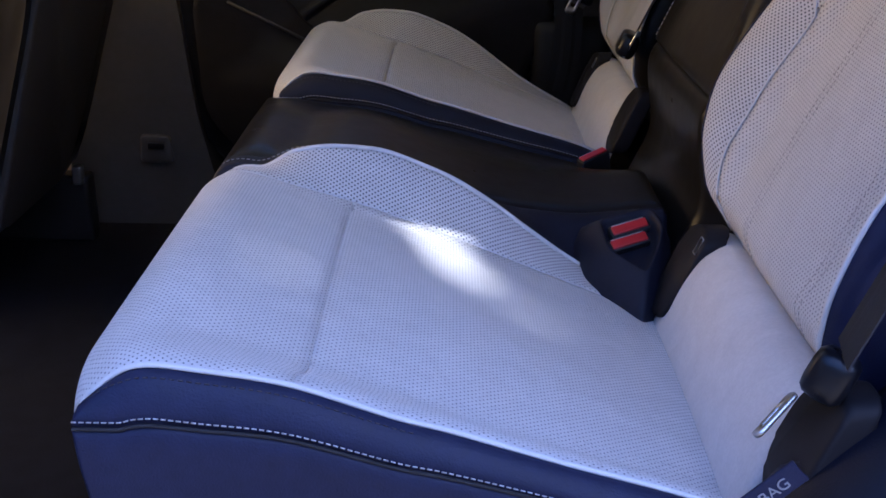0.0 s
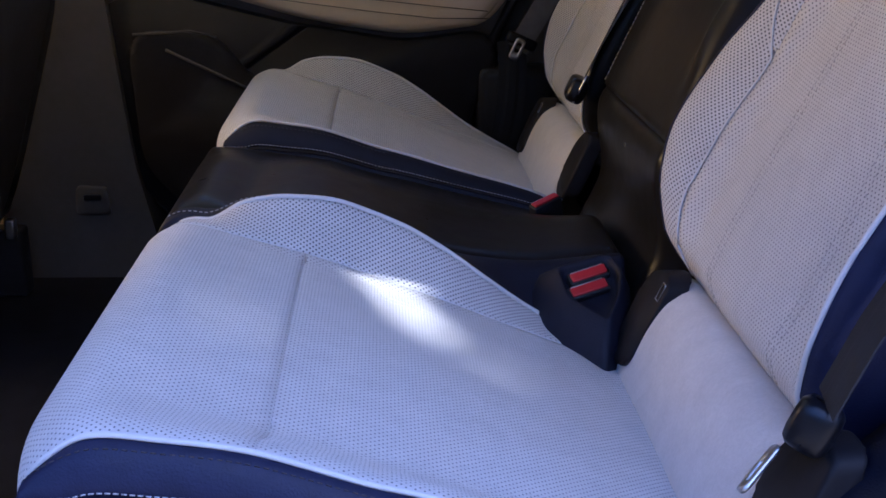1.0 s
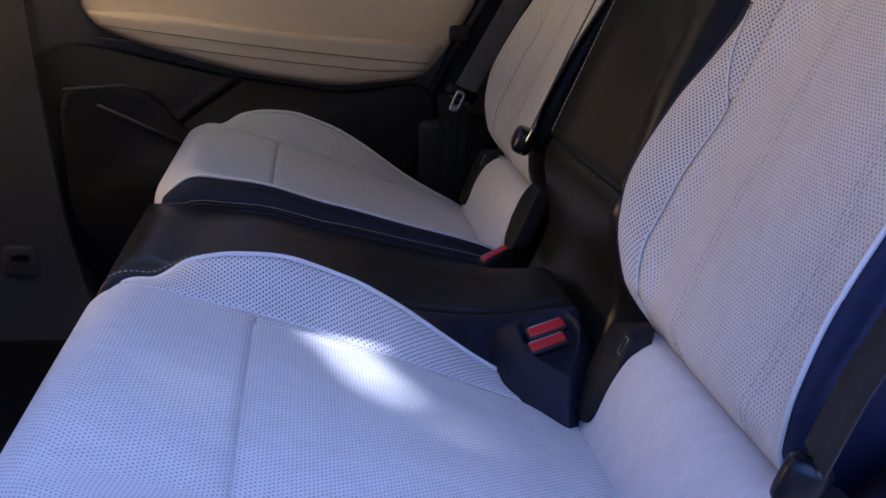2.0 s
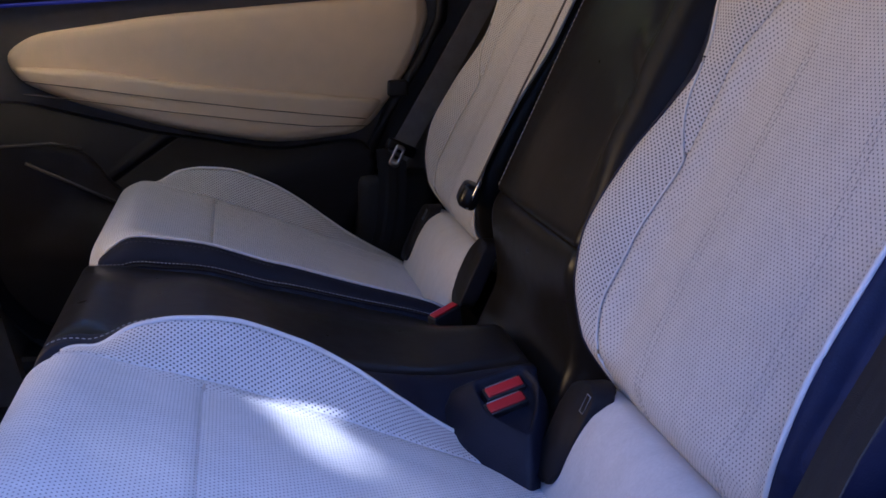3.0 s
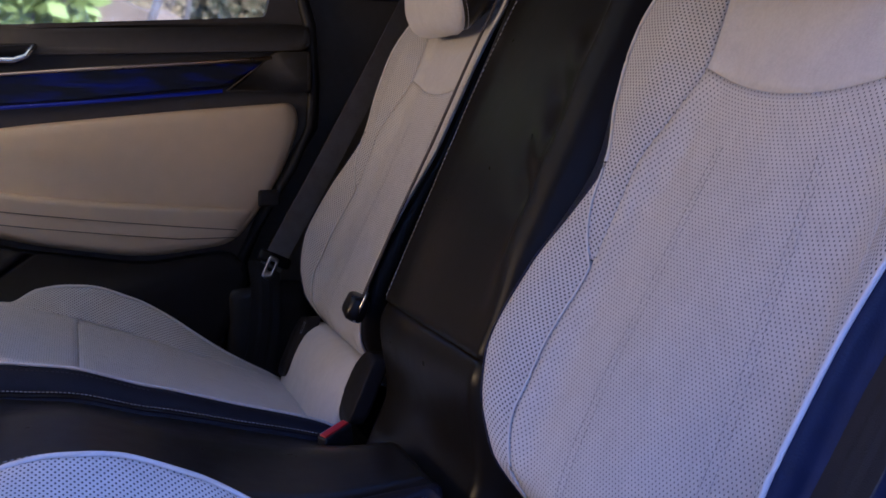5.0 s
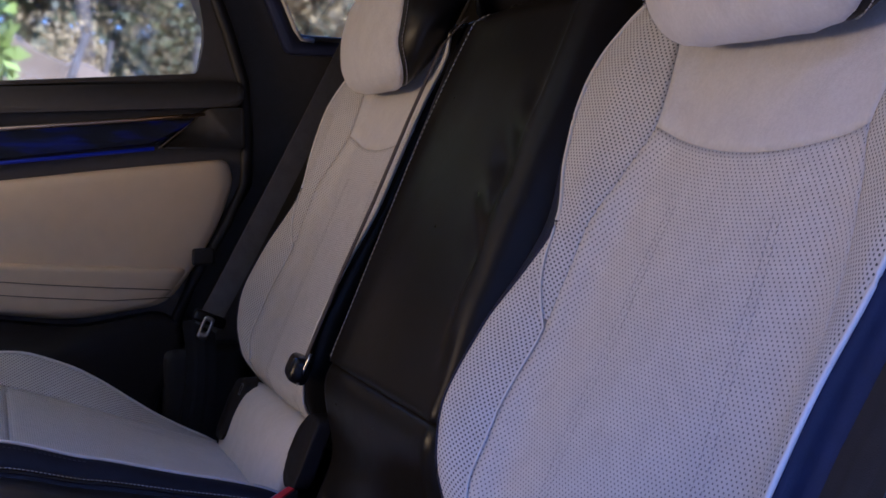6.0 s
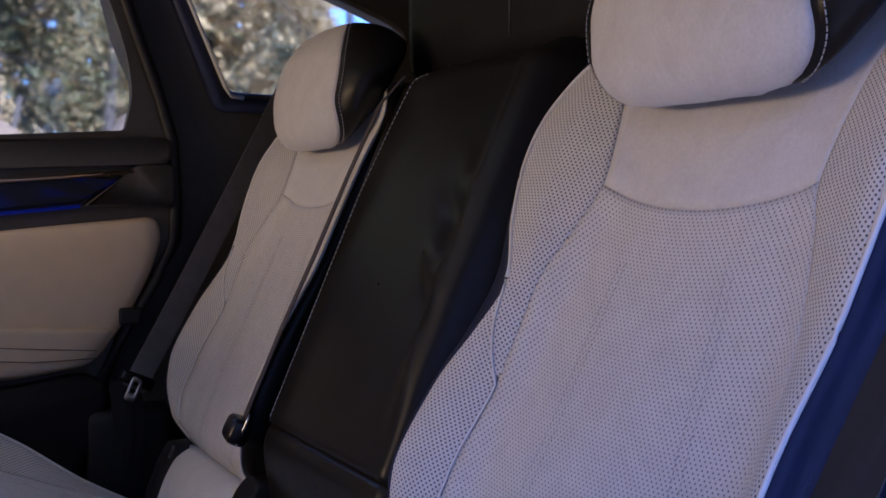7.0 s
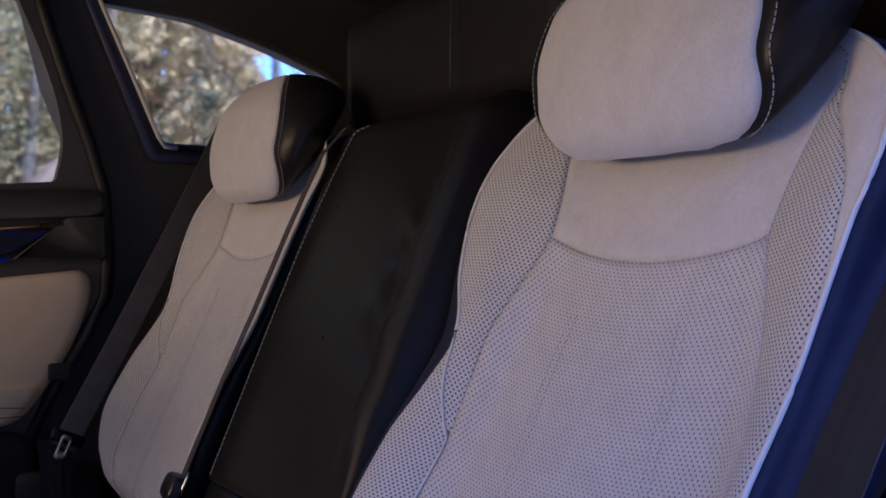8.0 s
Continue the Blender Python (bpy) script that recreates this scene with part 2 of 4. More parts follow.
def patch(fn, us, vs, groove=0.003, skirt=0.012, flip=False):
    """An upholstered panel over fn(i, j): a grid whose border sinks into its seams and turns inwards."""
    nu, nv = len(us), len(vs)
    g = [[Vector(fn(u, v)) for v in vs] for u in us]

    def normal(i, j):
        a = g[min(i + 1, nu - 1)][j] - g[max(i - 1, 0)][j]
        b = g[i][min(j + 1, nv - 1)] - g[i][max(j - 1, 0)]
        n = a.cross(b)
        return (n.normalized() if n.length > 1e-12 else Vector((0, 0, 1))) * (-1 if flip else 1)

    nrm = [[normal(i, j) for j in range(nv)] for i in range(nu)]
    bm = bmesh.new()
    uvl = bm.loops.layers.uv.new("UVMap")
    rows, uvs = [], {}
    arc = [0.0]
    mid = nv // 2
    for i in range(1, nu):
        arc.append(arc[-1] + (g[i][mid] - g[i - 1][mid]).length)
    for i in range(nu):
        run = [0.0]
        for j in range(1, nv):
            run.append(run[-1] + (g[i][j] - g[i][j - 1]).length)
        row = []
        for j in range(nv):
            e = min(i, j, nu - 1 - i, nv - 1 - j)
            dip = groove * (1.0 if e == 0 else 0.25 if e == 1 else 0.0)
            v = bm.verts.new(g[i][j] - nrm[i][j] * dip)
            uvs[v] = (run[j] - run[mid], arc[i])
            row.append(v)
        rows.append(row)
    for i in range(nu - 1):
        for j in range(nv - 1):
            bm.faces.new((rows[i][j], rows[i + 1][j], rows[i + 1][j + 1], rows[i][j + 1]))
    loop = [(i, 0) for i in range(nu)] + [(nu - 1, j) for j in range(1, nv)] + [(i, nv - 1) for i in range(nu - 2, -1, -1)] + [(0, j) for j in range(nv - 2, 0, -1)]
    low = []
    for i, j in loop:
        v = bm.verts.new(g[i][j] - nrm[i][j] * (groove + skirt))
        uvs[v] = uvs[rows[i][j]]
        low.append(v)
    for k in range(len(loop)):
        (i, j), (p, q) = loop[k], loop[(k + 1) % len(loop)]
        bm.faces.new((rows[i][j], rows[p][q], low[(k + 1) % len(loop)], low[k])).material_index = 1
    for f in bm.faces:
        for l in f.loops:
            l[uvl].uv = uvs[l.vert]
    return bm


def tube(points, radius, sides=8, bm=None, closed=False, flat=1.0, up=None):
    """A round or flattened bead along points."""
    bm = bm or bmesh.new()
    pts = [Vector(p) for p in points]
    rings = []
    n = len(pts)
    for i, p in enumerate(pts):
        a, b = (pts[(i - 1) % n], pts[(i + 1) % n]) if closed else (pts[max(i - 1, 0)], pts[min(i + 1, n - 1)])
        t = (b - a).normalized()
        ref = Vector(up) if up else (Vector((0, 0, 1)) if abs(t.z) < 0.9 else Vector((0, 1, 0)))
        s = t.cross(ref).normalized()
        w = s.cross(t)
        rings.append([bm.verts.new(p + (s * math.cos(2 * math.pi * k / sides) + w * math.sin(2 * math.pi * k / sides) * flat) * radius) for k in range(sides)])
    for i in range(n if closed else n - 1):
        a, b = rings[i], rings[(i + 1) % n]
        for k in range(sides):
            bm.faces.new((a[k], a[(k + 1) % sides], b[(k + 1) % sides], b[k]))
    if not closed:
        bm.faces.new(rings[0][::-1]), bm.faces.new(rings[-1])
    return bm


def resample(points, step):
    pts = [Vector(p) for p in points]
    out, left = [pts[0]], step
    for a, b in zip(pts, pts[1:]):
        d = (b - a).length
        while d >= left > 0:
            a = a + (b - a) * (left / d)
            out.append(a)
            d, left = (b - a).length, step
        left -= d
    return out


def stitches(points, length=0.0042, gap=0.0022, radius=0.0006):
    """Thread dashes along a path, as one row of sewing."""
    bm = bmesh.new()
    pts = resample(points, 0.0007)
    per, on = round((length + gap) / 0.0007), round(length / 0.0007)
    for i in range(0, len(pts) - on, per):
        tube([pts[i], pts[i + on // 2], pts[i + on]], radius, 5, bm)
    return bm


def box(bm, lo, hi, bevel=0.0, m=None):
    r = bmesh.ops.create_cube(bm, size=1)
    lo, hi = Vector(lo), Vector(hi)
    bmesh.ops.scale(bm, vec=hi - lo, verts=r["verts"])
    bmesh.ops.translate(bm, vec=(lo + hi) / 2, verts=r["verts"])
    vs = r["verts"]
    if bevel:
        es = list({e for v in vs for e in v.link_edges})
        out = bmesh.ops.bevel(bm, geom=es, offset=bevel, segments=3, profile=0.6, affect="EDGES")
        vs = list({v for v in vs if v.is_valid} | set(out["verts"]))
    if m is not None:
        bmesh.ops.transform(bm, matrix=m, verts=vs)
    return bm


def prism(outline, lo, hi, axis="y", bevel=0.0, segments=3):
    """A plate: an outline of 2D points, pushed from lo to hi along an axis."""
    bm = bmesh.new()
    put = {"y": lambda a, b, c: (a, c, b), "x": lambda a, b, c: (c, a, b), "z": lambda a, b, c: (a, b, c)}[axis]
    a = [bm.verts.new(put(p, q, lo)) for p, q in outline]
    b = [bm.verts.new(put(p, q, hi)) for p, q in outline]
    n = len(outline)
    fa, fb = bm.faces.new(a), bm.faces.new(b[::-1])
    for i in range(n):
        bm.faces.new((a[i], b[i], b[(i + 1) % n], a[(i + 1) % n]))
    if bevel:
        bmesh.ops.bevel(bm, geom=list(fa.edges) + list(fb.edges), offset=bevel, segments=segments, profile=0.6, affect="EDGES")
    return bm


def rounded(points, radius, seg=5):
    """A polygon with rounded corners."""
    out, n = [], len(points)
    for i in range(n):
        p, a, b = Vector(points[i]), Vector(points[i - 1]), Vector(points[(i + 1) % n])
        r = radius[i] if isinstance(radius, (list, tuple)) else radius
        r = min(r, (a - p).length * 0.49, (b - p).length * 0.49)
        s, e = p + (a - p).normalized() * r, p + (b - p).normalized() * r
        for k in range(seg + 1):
            t = k / seg
            out.append(tuple(s * (1 - t) ** 2 + p * 2 * t * (1 - t) + e * t * t))
    return out


# ---- the car's shell ----
def wall_plate(name, bm, material, label, category):
    return tagged(part(name, bm, material, None, smooth=False), label, category, kind="structure")


wall_plate("floor", box(bmesh.new(), (-1.9, -0.74, 0.30), (1.75, 0.74, 0.36), 0.004), M_CARPET, "dark carpeted cabin floor below the rear bench", "floor")
roof = bmesh.new()
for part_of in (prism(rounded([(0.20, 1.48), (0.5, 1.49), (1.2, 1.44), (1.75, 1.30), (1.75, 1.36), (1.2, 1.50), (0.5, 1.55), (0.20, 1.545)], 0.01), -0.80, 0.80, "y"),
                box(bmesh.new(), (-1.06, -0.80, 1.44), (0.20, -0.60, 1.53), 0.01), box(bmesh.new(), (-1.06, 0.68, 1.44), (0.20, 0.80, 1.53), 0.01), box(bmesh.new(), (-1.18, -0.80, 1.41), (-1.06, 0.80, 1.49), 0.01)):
    tmp = bpy.data.meshes.new("tmp")
    part_of.to_mesh(tmp)
    part_of.free()
    roof.from_mesh(tmp)
    bpy.data.meshes.remove(tmp)
wall_plate("ceiling", roof, M_LINER, "dark fabric headliner under the car roof", "ceiling")
# Unseen roof glass, added as an opening for light from above
roof_glass = wall_plate("window_3", box(bmesh.new(), (-1.07, -0.61, 1.550), (0.21, 0.69, 1.555)), M_ROOF, "unseen tinted glass roof panel over the front seats, added to let warm light in", "window")
# Rail out of view, added to block skylight from the upper backrests
wall_plate("roof_rail", prism(rounded([(-1.10, 1.30), (-0.30, 1.335), (0.30, 1.385), (0.70, 1.345), (1.00, 1.20), (1.05, 1.46), (0.2, 1.50), (-1.10, 1.45)], 0.03), -0.795, -0.69, "y", 0.015), M_LINER, "unseen dark roof rail over the open doorway, added to cut skylight", "rail")
wall_plate("wall_front", box(bmesh.new(), (-1.95, -0.78, 0.30), (-1.88, 0.78, 1.0), 0.01), M_TRIM, "dark dashboard wall at the front of the cabin", "wall")
wall_plate("wall_rear", box(bmesh.new(), (1.75, -0.78, 0.30), (1.82, 0.78, 1.40), 0.01), M_TRIM, "dark tailgate lining behind the rear bench", "wall")

# far side: sill, pillars, quarter panel with its window
wall_plate("sill", box(bmesh.new(), (-1.9, 0.69, 0.30), (0.56, 0.78, 0.43), 0.015), M_PLASTIC, "black plastic door sill", "sill")
pillar = wall_plate("pillar_b", prism(rounded([(-0.40, 0.36), (-0.12, 0.36), (-0.165, 0.56), (-0.185, 0.75), (-0.215, 1.10), (-0.22, 1.46), (-0.33, 1.46), (-0.36, 1.10), (-0.36, 0.7)], 0.03), 0.66, 0.78, "y", 0.012), M_TRIM, "dark grey door pillar with a fixing slot low down", "pillar")
part("cover", prism(rounded([(-0.266, 0.474), (-0.208, 0.474), (-0.212, 0.521), (-0.262, 0.523)], 0.008), 0.652, 0.665, "y", 0.004), M_TRIM, pillar)
part("slot", box(bmesh.new(), (-0.250, 0.648, 0.499), (-0.222, 0.655, 0.509), 0.002), M_GRIP, pillar)

QW = rounded([(0.533, 1.42), (0.630, 1.193), (0.80, 1.188), (0.90, 1.20), (0.955, 1.31), (0.915, 1.335), (0.822, 1.370), (0.697, 1.405)], [0.01, 0.02, 0.02, 0.02, 0.02, 0.02, 0.02, 0.02], 3)


def plate_with_hole(outer, inner, y0, y1):
    """A panel in the x-z plane with one opening right through it."""
    bm = bmesh.new()
    rings = []
    for y in (y0, y1):
        o = [bm.verts.new((a, y, b)) for a, b in outer]
        i = [bm.verts.new((a, y, b)) for a, b in inner]
        es = [bm.edges.new((r[k], r[(k + 1) % len(r)])) for r in (o, i) for k in range(len(r))]
        bmesh.ops.triangle_fill(bm, edges=es, use_beauty=True)
        rings.append((o, i))
    for s in (0, 1):
        a, b = rings[0][s], rings[1][s]
        for k in range(len(a)):
            bm.faces.new((a[k], a[(k + 1) % len(a)], b[(k + 1) % len(a)], b[k]))
    return bm


quarter = wall_plate("wall_far", plate_with_hole([(0.42, 1.47), (0.465, 1.28), (0.505, 1.18), (0.52, 1.0), (0.48, 0.88), (0.43, 0.72), (0.40, 0.36), (1.78, 0.36), (1.78, 1.30), (1.2, 1.47)], QW, 0.735, 0.80), M_TRIM, "dark trim panel behind the rear door with a quarter window", "panel")
qwin = thing("window_2", "small quarter window with a dark frame and a highlight strip on its inner edge", "window", kind="structure", at=(0.63, 0.76, 1.19))


def under(ob, parent):
    ob.parent = parent
    ob.matrix_parent_inverse = Matrix.Translation(parent.location).inverted()
    return ob


def loop_frame(outline, y, radius, flat=1.0):
    return tube([(a, y, b) for a, b in outline], radius, 8, closed=True, up=(0, 1, 0), flat=flat)


under(part("window_frame", loop_frame(QW, 0.742, 0.008), M_TRIM), qwin)
# Frame's blue sheen and its edge highlight are built as coloured strips
under(part("inner_frame", prism(rounded([(0.510, 1.425), (0.532, 1.425), (0.630, 1.190), (0.80, 1.184), (0.80, 1.166), (0.611, 1.168)], 0.012), 0.717, 0.737, "y", 0.006), M_FRAME, None, "strip along the window frame, blue sheen in its navy colour"), qwin)
under(part("bright_edge", tube([(0.533, 0.7150, 1.42), (0.581, 0.7150, 1.308), (0.624, 0.7150, 1.206), (0.634, 0.7150, 1.192), (0.654, 0.7150, 1.189)], 0.0036), M_PIPE, None, "thin pale strip that draws the highlight along the frame"), qwin)
qp = under(part("pane", prism(QW, 0.765, 0.769, "y"), M_GLASS, smooth=False), qwin)
qp.visible_shadow = False

# ---- far rear door ----
door = thing("door_1", "closed rear door with pale leather insert, chrome strip and blue light line", "car door", kind="structure", at=(0.1, 0.72, 0.43))
WIN = rounded([(-0.21, 1.42), (-0.20, 1.095), (0.10, 1.112), (0.470, 1.134), (0.482, 1.186), (0.476, 1.245), (0.452, 1.322), (0.412, 1.42)], [0.02, 0.02, 0.05, 0.008, 0.02, 0.03, 0.03, 0.01], 4)
DOOR = rounded([(-0.235, 1.46), (-0.235, 1.0), (-0.222, 0.70), (-0.19, 0.52), (-0.10, 0.43), (0.30, 0.43), (0.40, 0.62), (0.452, 0.80), (0.508, 0.90), (0.541, 0.965), (0.543, 1.04), (0.538, 1.13), (0.490, 1.28), (0.440, 1.46)], 0.03, 3)
under(part("body", plate_with_hole(DOOR, WIN, 0.715, 0.737), M_TRIM, smooth=False), door)
pane = under(part("pane", prism(WIN, 0.728, 0.732, "y"), M_GLASS, smooth=False), door)
pane.visible_shadow = False


def swell(outline, y_edge, y_mid, n=5, centre=None):
    """A cushioned pad: the outline filled with rings that rise towards its middle."""
    cx = centre or (sum(p[0] for p in outline) / len(outline), sum(p[1] for p in outline) / len(outline))
    bm = bmesh.new()
    rings = []
    for k in range(n + 2):
        f = [1.0, 1.0, 0.975, 0.93, 0.80, 0.55, 0.25][k] if n == 5 else 1 - k / (n + 2)
        y = [y_edge + 0.02, y_edge, y_mid + (y_edge - y_mid) * 0.35, y_mid + (y_edge - y_mid) * 0.12, y_mid, y_mid, y_mid][k]
        rings.append([bm.verts.new((cx[0] + (a - cx[0]) * f, y, cx[1] + (b - cx[1]) * f)) for a, b in outline])
    m = len(outline)
    for r, s in zip(rings, rings[1:]):
        for i in range(m):
            bm.faces.new((r[i], r[(i + 1) % m], s[(i + 1) % m], s[i]))
    bm.faces.new(rings[-1])
    return bm


INS = rounded([(-0.131, 0.904), (-0.089, 0.935), (0.10, 0.966), (0.34, 0.990), (0.512, 1.004), (0.520, 0.972), (0.500, 0.911), (0.468, 0.853), (0.416, 0.784), (0.28, 0.766), (0.12, 0.790), (-0.04, 0.835), (-0.11, 0.865)], [0.03, 0.03, 0.05, 0.05, 0.02, 0.02, 0.05, 0.05, 0.03, 0.05, 0.05, 0.05, 0.03], 4)
under(part("insert", swell(INS, 0.708, 0.694, centre=(0.2, 0.885)), M_BEIGE, None, "pale leather door insert"), door)
ARM = rounded([(-0.118, 0.888), (0.00, 0.884), (0.10, 0.868), (0.19, 0.857), (0.448, 0.838), (0.408, 0.788), (0.28, 0.771), (0.12, 0.795), (-0.04, 0.840), (-0.105, 0.868)], [0.01, 0.04, 0.04, 0.05, 0.015, 0.02, 0.05, 0.05, 0.05, 0.02], 4)
under(part("armrest", swell(ARM, 0.700, 0.672, centre=(0.17, 0.838)), M_BEIGE, None, "padded pale leather armrest"), door)
for dz in (0.0, -0.019):
    under(part("seam", tube([(-0.10, 0.6745, 0.868 + dz), (0.00, 0.6695, 0.856 + dz), (0.12, 0.6688, 0.840 + dz), (0.24, 0.6688, 0.826 + dz), (0.33, 0.6690, 0.817 + dz), (0.415, 0.6745, 0.809 + dz * 0.6)], 0.0007, 5), M_LINE, None, "thin sewn crease"), door)
under(part("door_clip", box(bmesh.new(), (0.452, 0.690, 0.842), (0.486, 0.706, 0.868), 0.005), M_PLASTIC, None, "small black clip"), door)
# upper roll, chrome strip, veneer strip with a light line, lower pocket
under(part("upper_roll", prism(rounded([(-0.23, 1.055), (0.49, 1.082), (0.535, 1.085), (0.535, 1.12), (0.46, 1.126), (0.10, 1.104), (-0.23, 1.088)], 0.01), 0.690, 0.72, "y", 0.010), M_TRIM), door)
under(part("chrome_strip", tube([(-0.22, 0.690, 1.020), (0.0, 0.688, 1.033), (0.187, 0.688, 1.048), (0.35, 0.688, 1.061), (0.475, 0.690, 1.071)], 0.0028, 8), M_BRONZE, None, "thin bronze strip"), door)
under(part("veneer_strip", prism([(-0.22, 0.975), (0.185, 1.006), (0.40, 1.026), (0.47, 1.066), (0.187, 1.045), (-0.22, 1.017)], 0.697, 0.72, "y", 0.004), M_WOOD, None, "glossy black veneer strip"), door)
under(part("light_line", tube([(-0.22, 0.700, 0.970), (0.0, 0.699, 0.986), (0.185, 0.699, 1.000), (0.40, 0.699, 1.020)], 0.0032, 6), M_GLOW, None, "thin blue light line"), door)
under(part("corner_trim", prism(rounded([(0.405, 1.02), (0.535, 1.02), (0.535, 1.082), (0.482, 1.080)], 0.006), 0.688, 0.72, "y", 0.005), M_TRIM), door)
under(part("handle_bowl", prism(rounded([(-0.06, 1.046), (0.115, 1.056), (0.14, 1.085), (-0.06, 1.078)], 0.008), 0.686, 0.70, "y", 0.003), M_PLASTIC), door)
under(part("door_handle", tube([(0.0, 0.682, 1.058), (0.06, 0.676, 1.060), (0.105, 0.678, 1.060), (0.122, 0.680, 1.066), (0.135, 0.682, 1.082)], 0.0045, 8), M_CHROME, None, "chrome pull handle"), door)
under(part("lower_panel", prism(rounded([(-0.215, 0.80), (-0.16, 0.835), (-0.11, 0.835), (0.10, 0.785), (0.28, 0.758), (0.41, 0.776), (0.44, 0.74), (0.30, 0.45), (-0.10, 0.45), (-0.18, 0.54)], 0.03), 0.680, 0.72, "y", 0.012), M_COVER), door)
under(part("pocket", prism(rounded([(-0.16, 0.775), (-0.02, 0.772), (0.03, 0.70), (0.34, 0.60), (0.26, 0.48), (-0.08, 0.48), (-0.15, 0.56)], 0.04), 0.655, 0.69, "y", 0.012), M_COVER), door)
under(part("pocket_lip", tube([(-0.15, 0.652, 0.772), (-0.06, 0.650, 0.778), (-0.018, 0.652, 0.769)], 0.002), M_TRIM), door)
under(part("pocket_ridge", tube([(-0.10, 0.652, 0.748), (-0.03, 0.650, 0.715), (0.03, 0.652, 0.685)], 0.0025), M_TRIM), door)
under(part("seal", tube([(0.436, 0.712, 1.45), (0.462, 0.712, 1.36), (0.489, 0.712, 1.277), (0.518, 0.712, 1.195), (0.539, 0.712, 1.12), (0.544, 0.712, 1.037), (0.541, 0.712, 0.965), (0.508, 0.712, 0.905), (0.470, 0.712, 0.845), (0.43, 0.712, 0.76), (0.40, 0.712, 0.65), (0.32, 0.712, 0.46)], 0.010, 8), M_PLASTIC), door)

# ---- near side: roof rail, pillars and rocker round the open doorway ----
wall_plate("wall_outer", prism([(-0.36, 0.30), (0.62, 0.30), (0.62, 1.05), (-0.36, 1.02)], 0.785, 0.80, "y"), M_PLASTIC, "dark inner skin behind the closed door", "wall")
wall_plate("pillar_c", prism(rounded([(0.80, 0.36), (0.80, 0.60), (0.95, 1.0), (1.0, 1.25), (0.95, 1.46), (1.78, 1.40), (1.78, 0.36)], 0.03), -0.80, -0.735, "y", 0.012), M_TRIM, "dark trim of the rear pillar beside the bench", "pillar")
wall_plate("wall_near", prism(rounded([(-1.9, 0.30), (-0.33, 0.30), (-0.36, 1.05), (-1.9, 1.0)], 0.03), -0.80, -0.735, "y", 0.012), M_TRIM, "dark front door lining", "wall")
wall_plate("rocker", box(bmesh.new(), (-0.40, -0.80, 0.26), (0.70, -0.70, 0.40), 0.02), M_PAINT, "dark blue painted rocker under the doorway", "sill")
# Out of view; its pale colour is there to bounce warm light backwards
wall_plate("wall_far_front", prism(rounded([(-1.9, 0.30), (-0.36, 0.30), (-0.36, 1.06), (-1.9, 1.0)], 0.03), 0.70, 0.80, "y", 0.012), M_BEIGE, "unseen front door lining, made pale to bounce warm light", "wall")

# Door out of view, added to block outdoor light from the front
open_door = wall_plate("door_2", prism(rounded([(0.0, 0.42), (0.95, 0.42), (1.0, 0.75), (1.0, 1.05), (0.0, 1.02)], 0.05), -0.04, 0.04, "y", 0.015), M_TRIM, "unseen open rear door lining beside the doorway, added to block light", "car door")
open_door.matrix_world = pose(-0.36, -0.80, 0, 0, 0, -112)

# ---- rear bench ----
PITCH, CY = 0.762, -0.381
DB, K = 0.1938, 0.4406
TH = math.atan(K)
PROFILE = [(0.105, 0.47), (0.070, 0.57), (0.047, 0.65), (0.041, 0.695), (0.050, 0.724), (0.080, 0.737), (0.13, 0.720), (0.18, 0.703), (0.25, 0.6775), (0.32, 0.652), (0.40, 0.623), (0.455, 0.602), (0.48, 0.585)]
OFF_P = [(0.05, 0), (0.083, -0.006), (0.125, 0.024), (0.166, 0.041), (0.217, 0.052), (0.26, 0.050), (0.30, 0.041), (0.34, 0.026), (0.376, 0.013), (0.417, 0.003), (0.455, -0.004)]
OFF_M = [(0.05, 0), (0.085, 0.010), (0.131, 0.021), (0.19, 0.029), (0.238, 0.030), (0.267, 0.033), (0.337, 0.037), (0.426, 0.043), (0.46, 0.04)]
VP, VM = 0.20, -0.22


def ease(t):
    t = min(1, max(0, t))
    return t * t * (3 - 2 * t)


def profile(s):
    ks = list(range(len(PROFILE)))
    return interp(s, list(zip(ks, [p[0] for p in PROFILE]))), interp(s, list(zip(ks, [p[1] for p in PROFILE])))


def cushion_at(s, v):
    x, z = profile(s)
    live = ease((s - 3.5) / 2)
    if v > 0.15:
        z += live * interp(x, OFF_P) * min(1, (v - 0.15) / (VP - 0.15)) ** 1.35
    if v < -0.14:
        z += live * interp(x, OFF_M) * ease((-v - 0.14) / (-VM - 0.14))
    round_off = max(0, abs(v + 0.01) - 0.15) / 0.06
    front = 1 - ease((s - 3) / 4)
    return Vector((x + 0.012 * front * round_off**2, v, z + live * 0.006 * math.cos(v / 0.2 * 1.5) - 0.008 * front * round_off**2))


S_SEAM, S_REAR = 7.0, 11.2
seat = thing("rear_seat", "pale perforated suede rear seat with white piping and dark sides", "car seat", "rear seats", at=(0.25, CY, 0.36))


def seat_part(name, bm, material, parent, label="", smooth=True):
    """A part given in the seat's own coordinates, y from the seat's middle."""
    ob = part(name, bm, material, parent, label, smooth)
    if parent.type == "EMPTY":
        ob.matrix_parent_inverse = Matrix.Translation((-parent.location.x, 0, -parent.location.z))
    return ob


